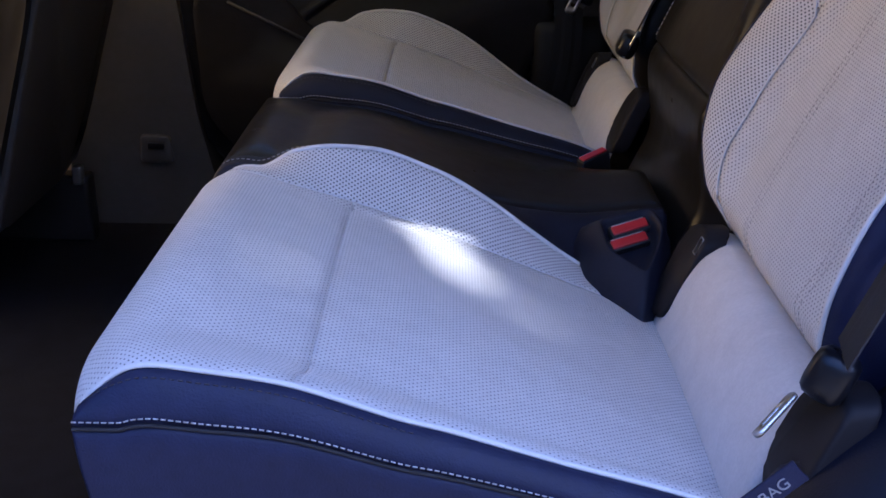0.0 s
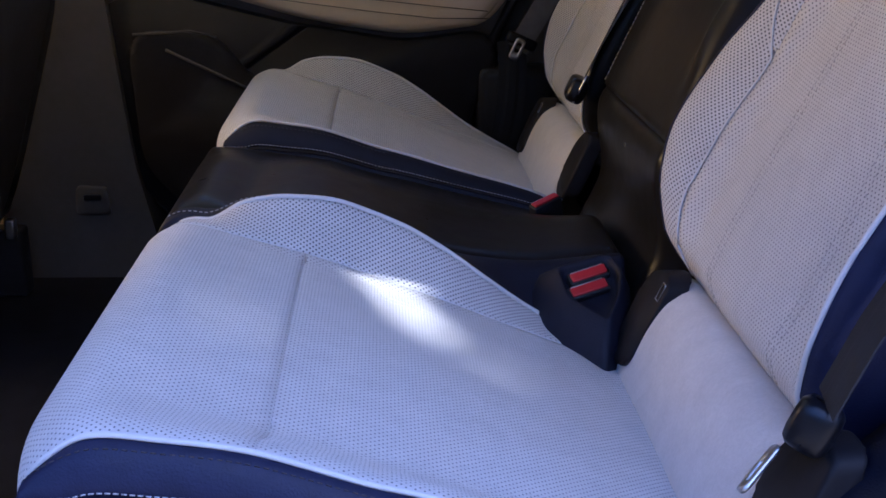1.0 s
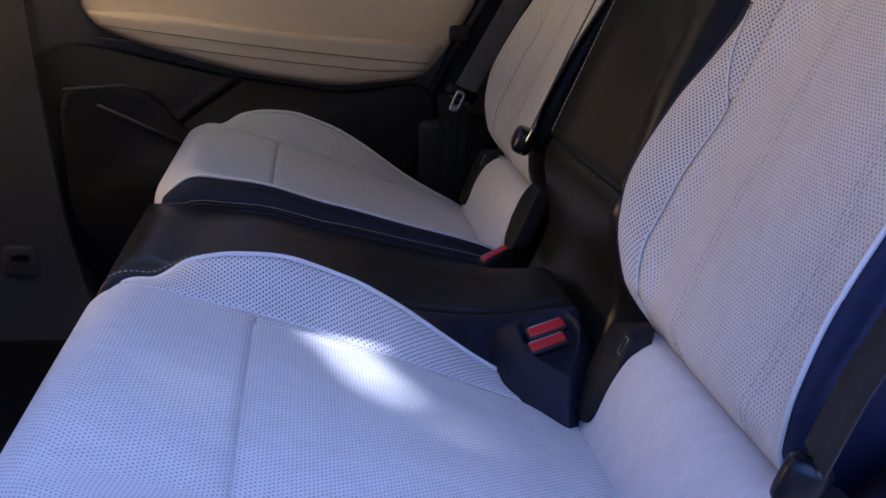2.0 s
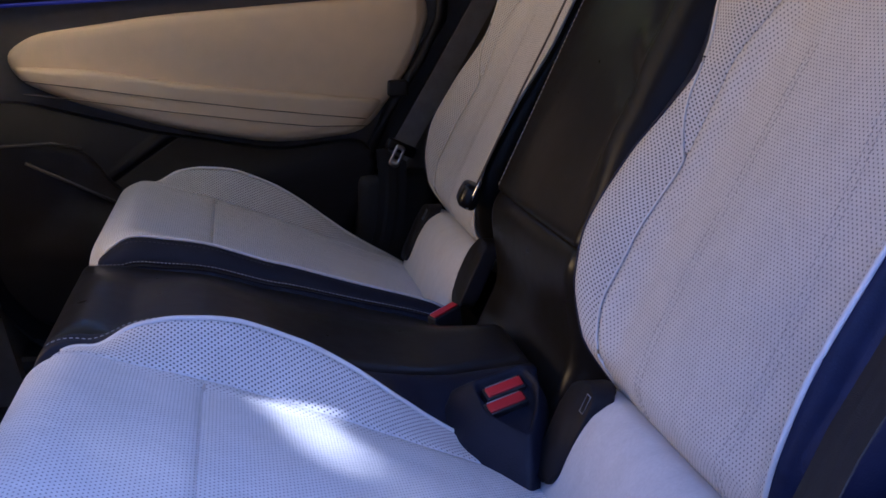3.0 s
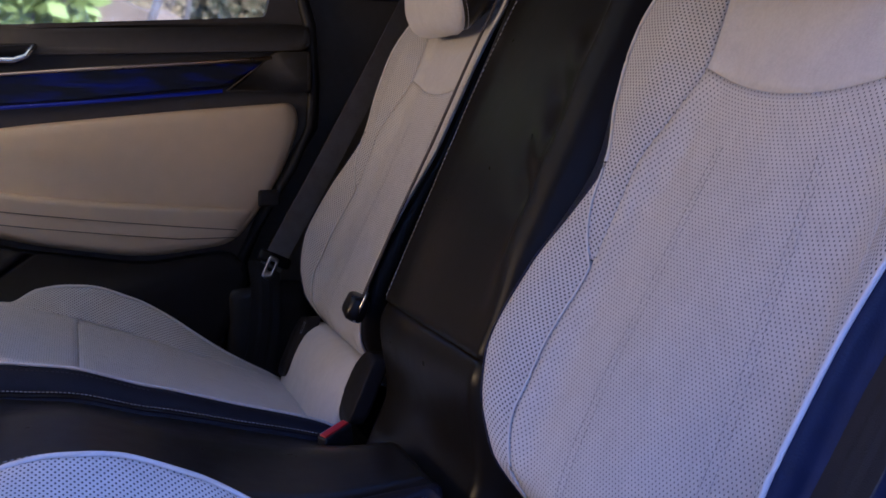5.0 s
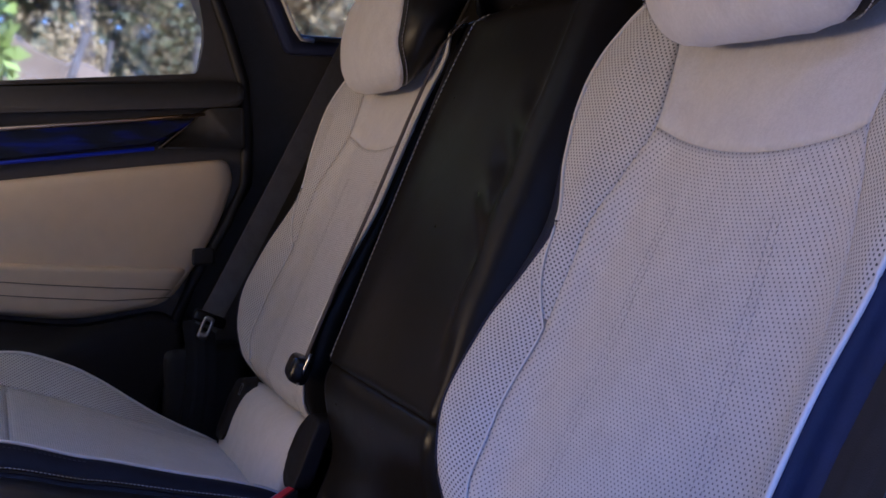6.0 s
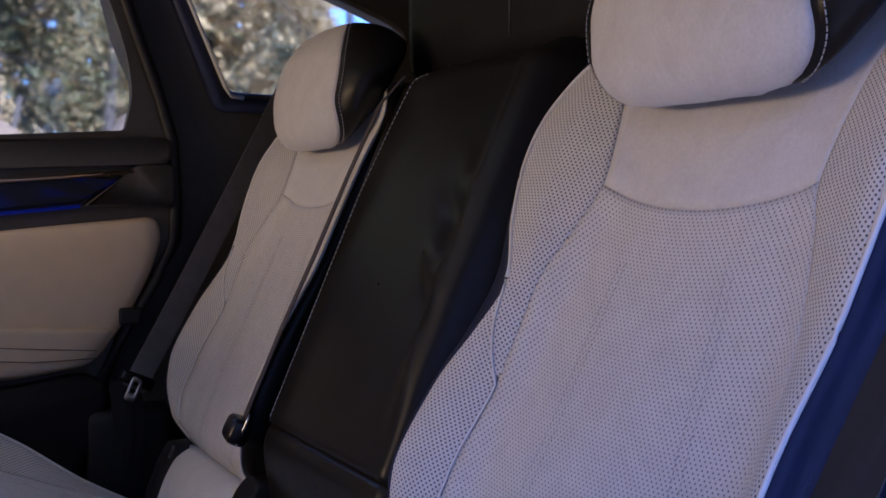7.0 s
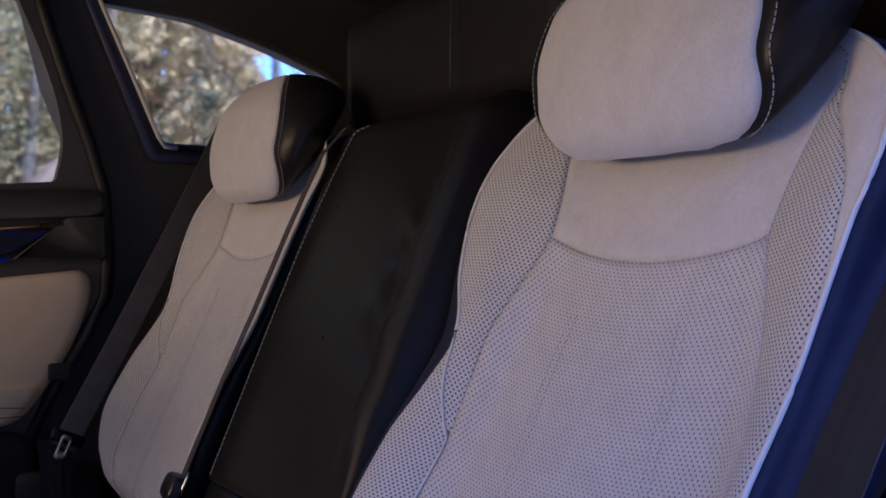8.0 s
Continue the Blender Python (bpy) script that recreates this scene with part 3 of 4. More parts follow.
cush = seat_part("cushion", patch(cushion_at, steps(S_SEAM, S_REAR, 40), steps(-0.219, 0.160, 46), 0.0018), M_PERF_FINE, seat, "pale finely perforated suede cushion")
seat_part("front_panel", patch(cushion_at, steps(0, S_SEAM, 42), steps(-0.219, 0.160, 46), 0.0018), M_PERF_FINE, cush, "pale finely perforated suede front panel")
seat_part("bolster", patch(cushion_at, steps(4.6, S_REAR, 50), steps(0.160, 0.199, 12), 0.001), M_PERF, cush, "pale suede bolster with larger holes")
SIDE = [(0, -0.001), (-0.007, -0.006), (-0.013, -0.016), (-0.017, -0.03), (-0.019, -0.05), (-0.017, -0.10), (-0.010, -0.18), (0.0, -0.26), (0.01, -0.30)]


def side_at(s, d):
    b = cushion_at(s, VM)
    b.z += max(0.0, cushion_at(5.0, VM).z - b.z) * min(1, d / 2.75) if s < 5.0 else 0.0
    dv = interp(d, [(i, p[0]) for i, p in enumerate(SIDE)])
    dz = interp(d, [(i, p[1]) for i, p in enumerate(SIDE)])
    return b + Vector((interp(d, [(0, 0), (3, 0.002), (4, 0.004), (5, 0.012), (6, 0.035), (7, 0.065), (8, 0.085)]) * (1 - ease((s - 3.4) / 2.2)), dv, dz * (1.0 - (0.62 if d < 4 else 0.62 - 0.62 * (d - 4) / 4) * ease((s - 5) / 7))))


seat_part("side_band", patch(side_at, steps(3.6, S_REAR, 50), steps(0, 3, 10), 0.002, flip=True), M_DARK, cush, "dark leather band below the piping")
seat_part("side_panel", patch(side_at, steps(3.6, S_REAR, 50), steps(3, 8, 16), 0.002, flip=True), M_DARK, cush, "dark leather side panel")
seat_part("side_panel", patch(lambda s, d: cushion_at(s, VP) + Vector((0, 0.004 + 0.002 * d, -0.002 - 0.03 * d)), steps(3.6, S_REAR, 50), steps(0, 6, 10), 0.0005, 0.001), M_DARK, cush, "dark leather side panel")
seat_part("piping", tube([cushion_at(s, VP) + Vector((0, 0, -0.0006)) for s in steps(4.4, S_REAR, 60)], 0.0022), M_PIPE, cush, "white piping")
seat_part("piping", tube([cushion_at(s, VM) + Vector((0, 0, -0.0008)) for s in steps(3.7, S_REAR, 60)], 0.0019), M_PIPE, cush, "white piping")
seat_part("stitching", stitches([side_at(s, 2.75) + Vector((0, -0.0005, 0)) for s in steps(3.7, S_REAR, 90)], 0.0030, 0.0012, 0.0005), M_THREAD, cush, "pale stitching")
seat_part("welt", tube([side_at(s, 3.0) + Vector((0, -0.0004, 0)) for s in steps(3.7, S_REAR, 90)], 0.0011, 6), M_WEB_DARK, cush, "dark raised welt under the stitching")
seat_part("stitching", stitches([side_at(s, 0.9) + Vector((0, -0.0006, 0)) for s in steps(3.9, 8, 70)], 0.003, 0.002, 0.0004), M_WEB_MID, cush, "fine dark stitching")
seat_part("seat_seam", tube([cushion_at(S_SEAM, v) - Vector((0, 0, 0.0033)) for v in steps(-0.212, 0.158, 30)], 0.0014), M_SEAM, cush)
for v0 in (-0.148, -0.140, 0.118, 0.126):
    bend = 1 if v0 > 0 else -1
    seat_part("stitching", stitches([cushion_at(s, v0 - bend * 0.02 * ease((s - 8) / 3)) + Vector((0, 0, 0.0001)) for s in steps(7.4, 11, 70)], 0.003, 0.002, 0.0003), M_SEAM, cush, "pale double row of sewing")

# upright strip between cushion and backrest
STRIP = [(0.448, 0.590), (0.457, 0.625), (0.470, 0.660), (0.487, 0.685), (0.506, 0.693), (0.540, 0.680)]


def strip_at(u, v):
    ks = range(len(STRIP))
    return Vector((interp(u, list(zip(ks, [p[0] for p in STRIP]))), v, interp(u, list(zip(ks, [p[1] for p in STRIP])))))


seat_part("rear_strip", patch(strip_at, steps(0, 5, 24), steps(-0.172, 0.148, 24), 0.002), M_SUEDE, cush, "plain pale strip at the rear")

# backrest
HALF_P = [(0.66, 0.14), (0.69, 0.152), (0.72, 0.175), (0.76, 0.200), (0.80, 0.212), (0.86, 0.202), (0.91, 0.178), (0.949, 0.163), (1.0, 0.19), (1.05, 0.203), (1.085, 0.200), (1.115, 0.184), (1.14, 0.158), (1.18, 0.11)]
HALF_M = [(0.66, 0.13), (0.70, 0.146), (0.76, 0.171), (0.80, 0.175), (0.88, 0.176), (0.95, 0.182), (1.03, 0.189), (1.067, 0.195), (1.112, 0.186), (1.137, 0.163), (1.158, 0.128), (1.18, 0.085)]


def half_at(z, side):
    return interp(z, HALF_P if side >= 0 else HALF_M)


WB = [(0.66, -0.02), (0.70, 0.003), (0.76, 0.036), (0.80, 0.042), (0.86, 0.038), (0.949, 0.029), (1.06, 0.03), (1.10, 0.025), (1.13, 0.02), (1.16, 0.01), (1.18, 0)]
VC = [(0.66, 0.12), (0.70, 0.14), (0.76, 0.165), (0.80, 0.165), (0.874, 0.149), (0.94, 0.138), (1.0, 0.12), (1.033, 0.108), (1.10, 0.12), (1.13, 0.135), (1.18, 0.13)]


def vc_at(z, side):
    return min(interp(z, VC), half_at(z, side) * 0.85)


def back_at(z, v, lift=0.0):
    half, vc = half_at(z, v), vc_at(z, v)
    t = (abs(v) - vc * 0.8) / max(0.01, half - vc * 0.8)
    rise = ease(t)
    if v > 0:
        rise += (min(1.0, max(0.0, t) / 0.6) - rise) * 0.75 * ease((z - 0.93) / 0.05)
    w = interp(z, WB) * rise + lift
    w += 0.004 * math.cos(min(1.5, abs(v) / 0.14)) - 0.045 * ease((0.722 - z) / 0.05) - 0.03 * ease((z - 1.15) / 0.05)
    return Vector((DB + K * z - w * math.cos(TH), v, z + w * math.sin(TH)))



def z_pan(v):
    return 1.016 + 0.017 * (v / 0.108) ** 2


back = seat_part("backrest", patch(lambda u, q: back_at(z := 0.694 + u * (z_pan(q * 0.108) - 0.694), q * interp(z, VC)), steps(0, 1, 60), steps(-1, 1, 36), 0.0003), M_PERF_FINE, seat, "pale finely perforated backrest")
seat_part("upper_panel", patch(lambda u, q: back_at(z := z_pan(q * 0.108) + u * (1.19 - z_pan(q * 0.108)), q * vc_at(z, q)), steps(0, 1, 24), steps(-1, 1, 36), 0.0008), M_SUEDE, back, "plain pale upper panel")


def v_pipe(z, side):
    if z < 0.874:
        return interp(z, VC)
    t = (z - 0.874) / 0.075
    return interp(z, VC) + (half_at(z, side) - interp(z, VC)) * min(1, t)


for sgn in (1, -1):
    fl = sgn < 0
    if sgn > 0:
        seat_part("lower_bolster", patch(lambda u, q: back_at(u, v_pipe(u, 1) + q * (half_at(u, 1) - v_pipe(u, 1))), steps(0.69, 0.945, 44), steps(0, 1, 12), 0.0003), M_PERF, back, "perforated lower side bolster")
        seat_part("upper_wing", patch(lambda u, q: back_at(u, interp(u, VC) + q * ((v_pipe(u, 1) if u < 0.949 else half_at(u, 1)) - interp(u, VC))), steps(0.88, 1.168, 48), steps(0, 1, 14), 0.0003), M_PERF, back, "perforated upper wing")
    else:
        def cut_at(z):
            return vc_at(z, -1) + (half_at(z, -1) - vc_at(z, -1)) * interp(z, [(0.69, 0.96), (0.95, 0.96), (1.0, 0.93), (1.04, 0.84), (1.072, 0.63), (1.10, 0.35), (1.125, 0.08), (1.17, 0.06)])

        seat_part("side_bolster", patch(lambda u, q: back_at(u, -(vc_at(u, -1) + q * (cut_at(u) - vc_at(u, -1)))), steps(0.69, 1.168, 70), steps(0, 1, 12), 0.001, flip=True), M_PERF, back, "perforated side bolster")
        seat_part("edge_strip", patch(lambda u, q: back_at(u, -(cut_at(u) + q * (half_at(u, -1) - cut_at(u)))), steps(0.69, 1.168, 70), steps(0, 1, 8), 0.001, flip=True), M_SUEDE, back, "plain pale edge strip")
    edge = [back_at(z, sgn * half_at(z, sgn)) for z in steps(0.69, 1.175, 80)]
    cut = [i for i, z in enumerate(steps(0.69, 1.175, 80)) if z >= 0.945][0]
    cut = cut if sgn > 0 else 0
    seat_part("piping", tube(edge[cut:], 0.0019), M_PIPE, back, "white piping")
    if sgn > 0:
        seat_part("dark_piping", tube(edge[: cut + 1], 0.0011), M_DARK, back, "dark piping")
    if sgn > 0:
        seat_part("piping", tube([back_at(z, sgn * v_pipe(z, sgn), 0.0005) for z in steps(0.70, 0.949, 50)], 0.0012), M_PIPE, back, "white piping")

    def flank(z, d):
        p = back_at(z, sgn * half_at(z, sgn))
        out = interp(d, [(0, 0), (1, 0.006), (2, 0.010), (3, 0.012), (4, 0.006)])
        deep = interp(d, [(0, 0.0), (1, 0.006), (2, 0.03), (3, 0.07), (4, 0.13)])
        wide = (0.215 - half_at(z, sgn)) * min(1, d / 2.5) if sgn > 0 else 0.0
        return p + Vector((deep * math.cos(TH), sgn * (out + wide), -deep * math.sin(TH) * 0.6))

    seat_part("side_panel", patch(flank, steps(0.66, 1.18, 50), steps(0, 4, 14), 0.001, flip=fl), M_DARK, back, "dark leather side of the backrest")
shell = seat_part("shell", prism(rounded([(-0.21, 0.60), (0.21, 0.60), (0.215, 1.10), (0.15, 1.165), (-0.15, 1.165), (-0.215, 1.10)], 0.02), 0.05, 0.12, "x", 0.01), M_PLASTIC, back)
LEAN_BACK = Matrix(((1, 0, K, DB), (0, 1, 0, 0), (0, 0, 1, 0), (0, 0, 0, 1)))
shell.data.transform(LEAN_BACK)
# plastic covers over the child-seat anchors
for side in (1, -1):
    flap = [(0.147, 0.698), (0.120, 0.703), (0.103, 0.694), (0.106, 0.630), (0.116, 0.618), (0.157, 0.620), (0.163, 0.684)]
    if side < 0:
        flap = [(-0.164, 0.701), (-0.184, 0.722), (-0.222, 0.722), (-0.226, 0.644), (-0.190, 0.644), (-0.165, 0.660)]
    cover = seat_part("anchor_cover", prism(rounded(flap, 0.010 if side > 0 else 0.012), -0.0165, 0.004, "x", 0.004), M_COVER, cush, "black plastic anchor cover")
    cover.data.transform(LEAN_BACK)
    if side < 0:
        continue
    cy = 0.114
    icon = seat_part("anchor_mark", tube([(-0.0170, cy - 0.004, 0.682), (-0.0170, cy + 0.004, 0.682), (-0.0170, cy + 0.004, 0.696), (-0.0170, cy - 0.004, 0.696)], 0.0006, 5, closed=True), M_PAPER, cush, "pale printed outline")
    icon.data.transform(LEAN_BACK)
for q0 in (-0.52, -0.46, 0.46, 0.52):
    seat_part("stitching", stitches([back_at(z, q0 * interp(z, VC) * (1 - 0.35 * (z - 0.70)), 0.0004) for z in steps(0.70, 0.98, 90)], 0.003, 0.002, 0.0003), M_SEAM, back, "pale double row of sewing")

# headrest: pale front, dark leather sides
HZ = [1.090, 1.095, 1.108, 1.135, 1.17, 1.205, 1.232, 1.250, 1.258]
A_H = list(zip(HZ, [0.055, 0.088, 0.115, 0.140, 0.150, 0.140, 0.112, 0.072, 0.025]))
D_H = list(zip(HZ, [0.014, 0.034, 0.048, 0.058, 0.062, 0.060, 0.048, 0.028, 0.008]))


def head_at(z, phi, grow=0.0):
    a, d = interp(z, A_H) + grow, interp(z, D_H) + grow
    sn, cs = math.sin(phi), math.cos(phi)
    e = 2 / 2.5
    x = 0.664 + 0.20 * (z - 1.1) - d * math.copysign(abs(cs) ** e, cs)
    return Vector((x, a * math.copysign(abs(sn) ** e, sn), z + 0.9 * max(0.0, x - 0.648) * (1 - ease((z - 1.09) / 0.17))))


def brow(z):
    """The angle at which the pale front meets the dark side; it widens to the lower corner."""
    return radians(46 + 22 * (1 - ease((z - 1.085) / 0.07)))


head = thing("headrest", "pale suede headrest with dark leather sides and white stitching", "headrest", "rear headrests", at=(0.69, CY, 1.09))
zs = [1.090, 1.0915, 1.095, 1.100] + steps(1.106, 1.232, 30) + [1.239, 1.245, 1.250, 1.254, 1.257, 1.258]
seat_part("front", patch(lambda z, q: head_at(z, q * brow(z)), zs, steps(-1, 1, 36), 0.002), M_SUEDE, head, "pale suede headrest front")
seat_part("sides", patch(lambda z, q: head_at(z, math.pi + q * (math.pi - brow(z))), zs, steps(-1, 1, 44), 0.002), M_GLOSS, head, "dark leather headrest sides and back")
for sgn in (1, -1):
    seat_part("stitching", stitches([head_at(z, sgn * (brow(z) + 0.10), 0.0005) for z in steps(1.096, 1.25, 80)], 0.0032, 0.0014, 0.0005), M_THREAD, head, "white stitching")
    seat_part("post", tube([(0.69, sgn * 0.06, 1.02), (0.69, sgn * 0.06, 1.12)], 0.006, 10), M_STEEL, head)

for ob in (seat, head):
    twin = copy_thing(ob, Matrix.Translation((ob.location.x, ob.location.y + PITCH, ob.location.z)))
    for o in twin.children_recursive:
        if o.name.startswith("side_panel") and o.parent.name.startswith("backrest"):
            o.material_slots[0].link = "OBJECT"
            o.material_slots[0].material = M_GLOSS
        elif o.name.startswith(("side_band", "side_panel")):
            # far seat's sides are less lit: that shade is in the leather colour
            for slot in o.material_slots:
                slot.link, slot.material = "OBJECT", M_DARK_SHADED

# centre of the bench
mid = thing("middle_car_seat", "smooth black leather middle seat with fold-down backrest", "car seat", at=(0.25, 0, 0.36))
Y0, Y1 = CY + VP + 0.006, CY + PITCH + VM - 0.012


def mid_at(s, y):
    x, z = profile(s)
    t = (y - Y0) / (Y1 - Y0)
    live = ease((s - 3.5) / 2)
    z_p, z_m = z + live * interp(x, OFF_P), z + live * (interp(x, OFF_M) - 0.031 + 0.016 * ease((s - 5) / 7))
    crown = max(z, interp(x, [(0.05, 0.60), (0.10, 0.724), (0.16, 0.731), (0.22, 0.714), (0.28, 0.692), (0.34, 0.675), (0.40, 0.668), (0.46, 0.672), (0.53, 0.680)]) if s > 5 else 0)
    z = z_p + (crown - z_p) * ease(t / 0.16) + (z_m - crown) * ease((t - 0.55) / 0.45) - 0.003
    return Vector((x, y, z))


def put(name, bm, material, parent, label="", smooth=True):
    ob = part(name, bm, material, parent, label, smooth)
    if parent.type == "EMPTY":
        ob.matrix_parent_inverse = Matrix.Translation(parent.location).inverted()
    return ob


def band(s):
    return 0.022 + 0.045 * ease((s - 6) / 5)


mid_cushion = put("cushion", patch(lambda s, q: mid_at(s, Y0 + band(s) + q * (Y1 - Y0 - band(s))), steps(0, 12, 72), steps(0, 1, 28), 0.004), M_GLOSS, mid)
# Shade between the seats is in this band's darker leather colour
put("near_band", patch(lambda s, q: mid_at(s, Y0 + q * band(s)), steps(0, 12, 72), steps(0, 1, 12), 0.002), M_DARK_SHADED, mid_cushion, "dark leather band with shade in its colour")
put("stitching", stitches([mid_at(s, Y0 + 0.008) + Vector((0, 0, 0.0012)) for s in steps(4.2, 7.0, 60)], 0.003, 0.002, 0.0004), M_THREAD, mid_cushion, "pale stitching")


def cback_at(z, y, w=0.030):
    w += 0.007 * math.exp(-((y + 0.118) / 0.013) ** 2) * ease((z - 0.80) / 0.08) + 0.004 * math.exp(-((y - 0.05) / 0.10) ** 2)
    for zf, yf, amp in ((1.035, -0.088, 0.004), (1.000, -0.078, -0.005), (0.955, -0.084, 0.004), (0.918, -0.090, -0.004)):
        w += amp * math.exp(-((y - yf) / 0.026) ** 2 - ((z - zf - 0.5 * (y - yf)) / 0.018) ** 2)
    w -= 0.060 * ease((-y - 0.130) / 0.045) + 0.045 * ease((y - 0.160) / 0.022) + 0.03 * ease((z - 1.14) / 0.04) + 0.044 * ease((0.765 - z) / 0.09)
    return Vector((DB + K * z - w * math.cos(TH), y, z + w * math.sin(TH)))


def stitch_y(z):
    return interp(z, [(0.76, 0.153), (1.0, 0.151), (1.08, 0.140), (1.17, 0.116)])


cback = put("backrest", patch(cback_at, steps(0.775, 1.175, 90), steps(-0.195, 0.186, 90), 0.002), M_GLOSS, mid)
put("lower_panel", patch(lambda z, y: cback_at(z, y, 0.027), steps(0.59, 0.775, 24), steps(-0.205, 0.186, 60), 0.002), M_GLOSS, cback)
put("stitching", stitches([cback_at(z, stitch_y(z)) + Vector((-0.0018, 0, 0.0008)) for z in steps(0.78, 1.16, 120)], 0.0040, 0.0022, 0.0006), M_THREAD, cback, "white stitching")
chead = thing("centre_headrest", "low black leather middle headrest", "headrest", at=(0.80, 0, 1.12))
put("body", box(bmesh.new(), (0.75, -0.15, 1.175), (0.84, 0.33, 1.33), 0.035), M_COVER, chead)

shelf = wall_plate("parcel_shelf", box(bmesh.new(), (0.80, -0.735, 1.05), (1.75, 0.735, 1.07), 0.005), M_LINER, "dark cover over the luggage space", "shelf")

# ---- belts and buckles ----
def ribbon(points, width, across, thick=0.0012):
    """A flat woven strap along points; across gives the way of its width."""
    bm = bmesh.new()
    pts = [Vector(p) for p in points]
    rings = []
    for i, p in enumerate(pts):
        t = (pts[min(i + 1, len(pts) - 1)] - pts[max(i - 1, 0)]).normalized()
        a = Vector(across)
        a = (a - t * a.dot(t)).normalized()
        n = t.cross(a)
        ring = []
        for k in (-1.0, -0.5, -0.25, 0.25, 0.5, 1.0):
            h = 0.0007 if abs(k) == 0.25 else 0.0
            ring.append(p + a * k * width / 2 + n * (thick / 2 + h))
        ring += [p + a * width / 2 - n * thick / 2, p - a * width / 2 - n * thick / 2]
        rings.append([bm.verts.new(q) for q in ring])
    for r, s in zip(rings, rings[1:]):
        for k in range(8):
            bm.faces.new((r[k], r[(k + 1) % 8], s[(k + 1) % 8], s[k]))
    bm.faces.new(rings[0]), bm.faces.new(rings[-1][::-1])
    return bm


def curve(a, b, sag, n=16):
    a, b, sag = Vector(a), Vector(b), Vector(sag)
    return [a.lerp(b, t) + sag * (4 * t * (1 - t)) for t in steps(0, 1, n)]


def frame_of(origin, x_way, z_way):
    x = Vector(x_way).normalized()
    z = Vector(z_way)
    z = (z - x * z.dot(x)).normalized()
    y = z.cross(x)
    m = Matrix((x, y, z)).transposed().to_4x4()
    m.translation = origin
    return m


def tongue(m, parent, w=0.022, l=0.036):
    """A steel latch plate: a flat loop with a rounded end."""
    bm = bmesh.new()
    out = rounded([(-w / 2, 0), (w / 2, 0), (w / 2, l), (-w / 2, l)], 0.006)
    inn = rounded([(-w / 4, l * 0.35), (w / 4, l * 0.35), (w / 4, l * 0.8), (-w / 4, l * 0.8)], 0.003)
    lv = []
    for z in (-0.0014, 0.0014):
        o = [bm.verts.new((a, b, z)) for a, b in out]
        i = [bm.verts.new((a, b, z)) for a, b in inn]
        n = len(o)
        for k in range(n):
            bm.faces.new((o[k], o[(k + 1) % n], i[(k + 1) % n], i[k]))
        lv.append((o, i))
    for s in (0, 1):
        a, b = lv[0][s], lv[1][s]
        for k in range(len(a)):
            bm.faces.new((a[k], a[(k + 1) % len(a)], b[(k + 1) % len(a)], b[k]))
    bmesh.ops.transform(bm, matrix=m, verts=bm.verts)
    return put("latch_plate", bm, M_STEEL, parent, "bright steel latch plate")


def belt(points, width, across, grip_at, plate_frame, label, grip=(0.030, 0.040, 0.012), plate=0.022, cloth=M_WEB_SHEEN):
    t = thing("seat_belt", label, "seat belt", "rear seat belts", at=points[0])
    put("webbing", ribbon(points, width, across), cloth, t, "dark grey woven webbing", False)
    bm = bmesh.new()
    box(bm, tuple(-g for g in grip), grip, min(grip) * 0.85, grip_at)
    put("grip", bm, M_GRIP, t, "black plastic grip")
    tongue(plate_frame, t, plate)
    return t


way = Vector((0.19, 0.02, 0.40)).normalized()
belt([(0.482, 0.184, 0.774), (0.497, 0.189, 0.805), (0.534, 0.187, 0.887), (0.570, 0.182, 0.964), (0.608, 0.173, 1.054), (0.645, 0.165, 1.135), (0.672, 0.162, 1.165)], 0.036, (0.25, 1.0, -0.05),
     frame_of((0.479, 0.184, 0.776), (0.15, 1, 0), way), frame_of((0.474, 0.170, 0.762), (0.35, 0.9, 0), (-0.85, 0.2, 0.4)) @ pose(0, 0, 0, 0, 0, 180), "middle seat belt parked along the pale backrest", (0.024, 0.012, 0.015), 0.016, M_WEB_MID)
way = Vector((0.19, 0.06, 0.30)).normalized()
far_belt = belt(curve((0.462, 0.650, 0.752), (0.742, 0.728, 1.23), (0.0, -0.012, 0.0)), 0.036, (0.9, 0.1, -0.5),
     frame_of((0.468, 0.650, 0.765), (0.9, 0.1, -0.4), way), frame_of((0.452, 0.634, 0.738), (0.9, 0.1, -0.4), (0, -1, 0)), "seat belt hanging beside the closed door", (0.026, 0.007, 0.009), 0.017, M_WEB_SHEEN)
put("lower_webbing", ribbon(curve((0.452, 0.662, 0.765), (0.44, 0.668, 0.58), (0.01, 0, 0)), 0.046, (1, 0, 0)), M_PLASTIC, far_belt, "dark webbing", False)
put("anchor_housing", box(bmesh.new(), (0.40, 0.672, 0.56), (0.53, 0.74, 0.72), 0.02), M_PLASTIC, far_belt)
way = Vector((0.15, -0.02, 0.29)).normalized()
near_belt = belt([(0.491, -0.588, 0.748), (0.508, -0.590, 0.792), (0.545, -0.596, 0.87), (0.60, -0.604, 0.97), (0.66, -0.612, 1.07), (0.76, -0.63, 1.21), (0.86, -0.66, 1.33)], 0.046, (0.2, 1.0, -0.1),
     frame_of((0.4865, -0.586, 0.7335), (0.7, -0.5, -0.3), way), frame_of((0.467, -0.587, 0.722), (0.22, -0.78, 0.52), (-0.65, 0.26, 0.66)) @ pose(0, 0, 0, 0, 0, 180), "seat belt hanging over the dark outer bolster", (0.0135, 0.012, 0.016), 0.009, M_WEB_DARK)


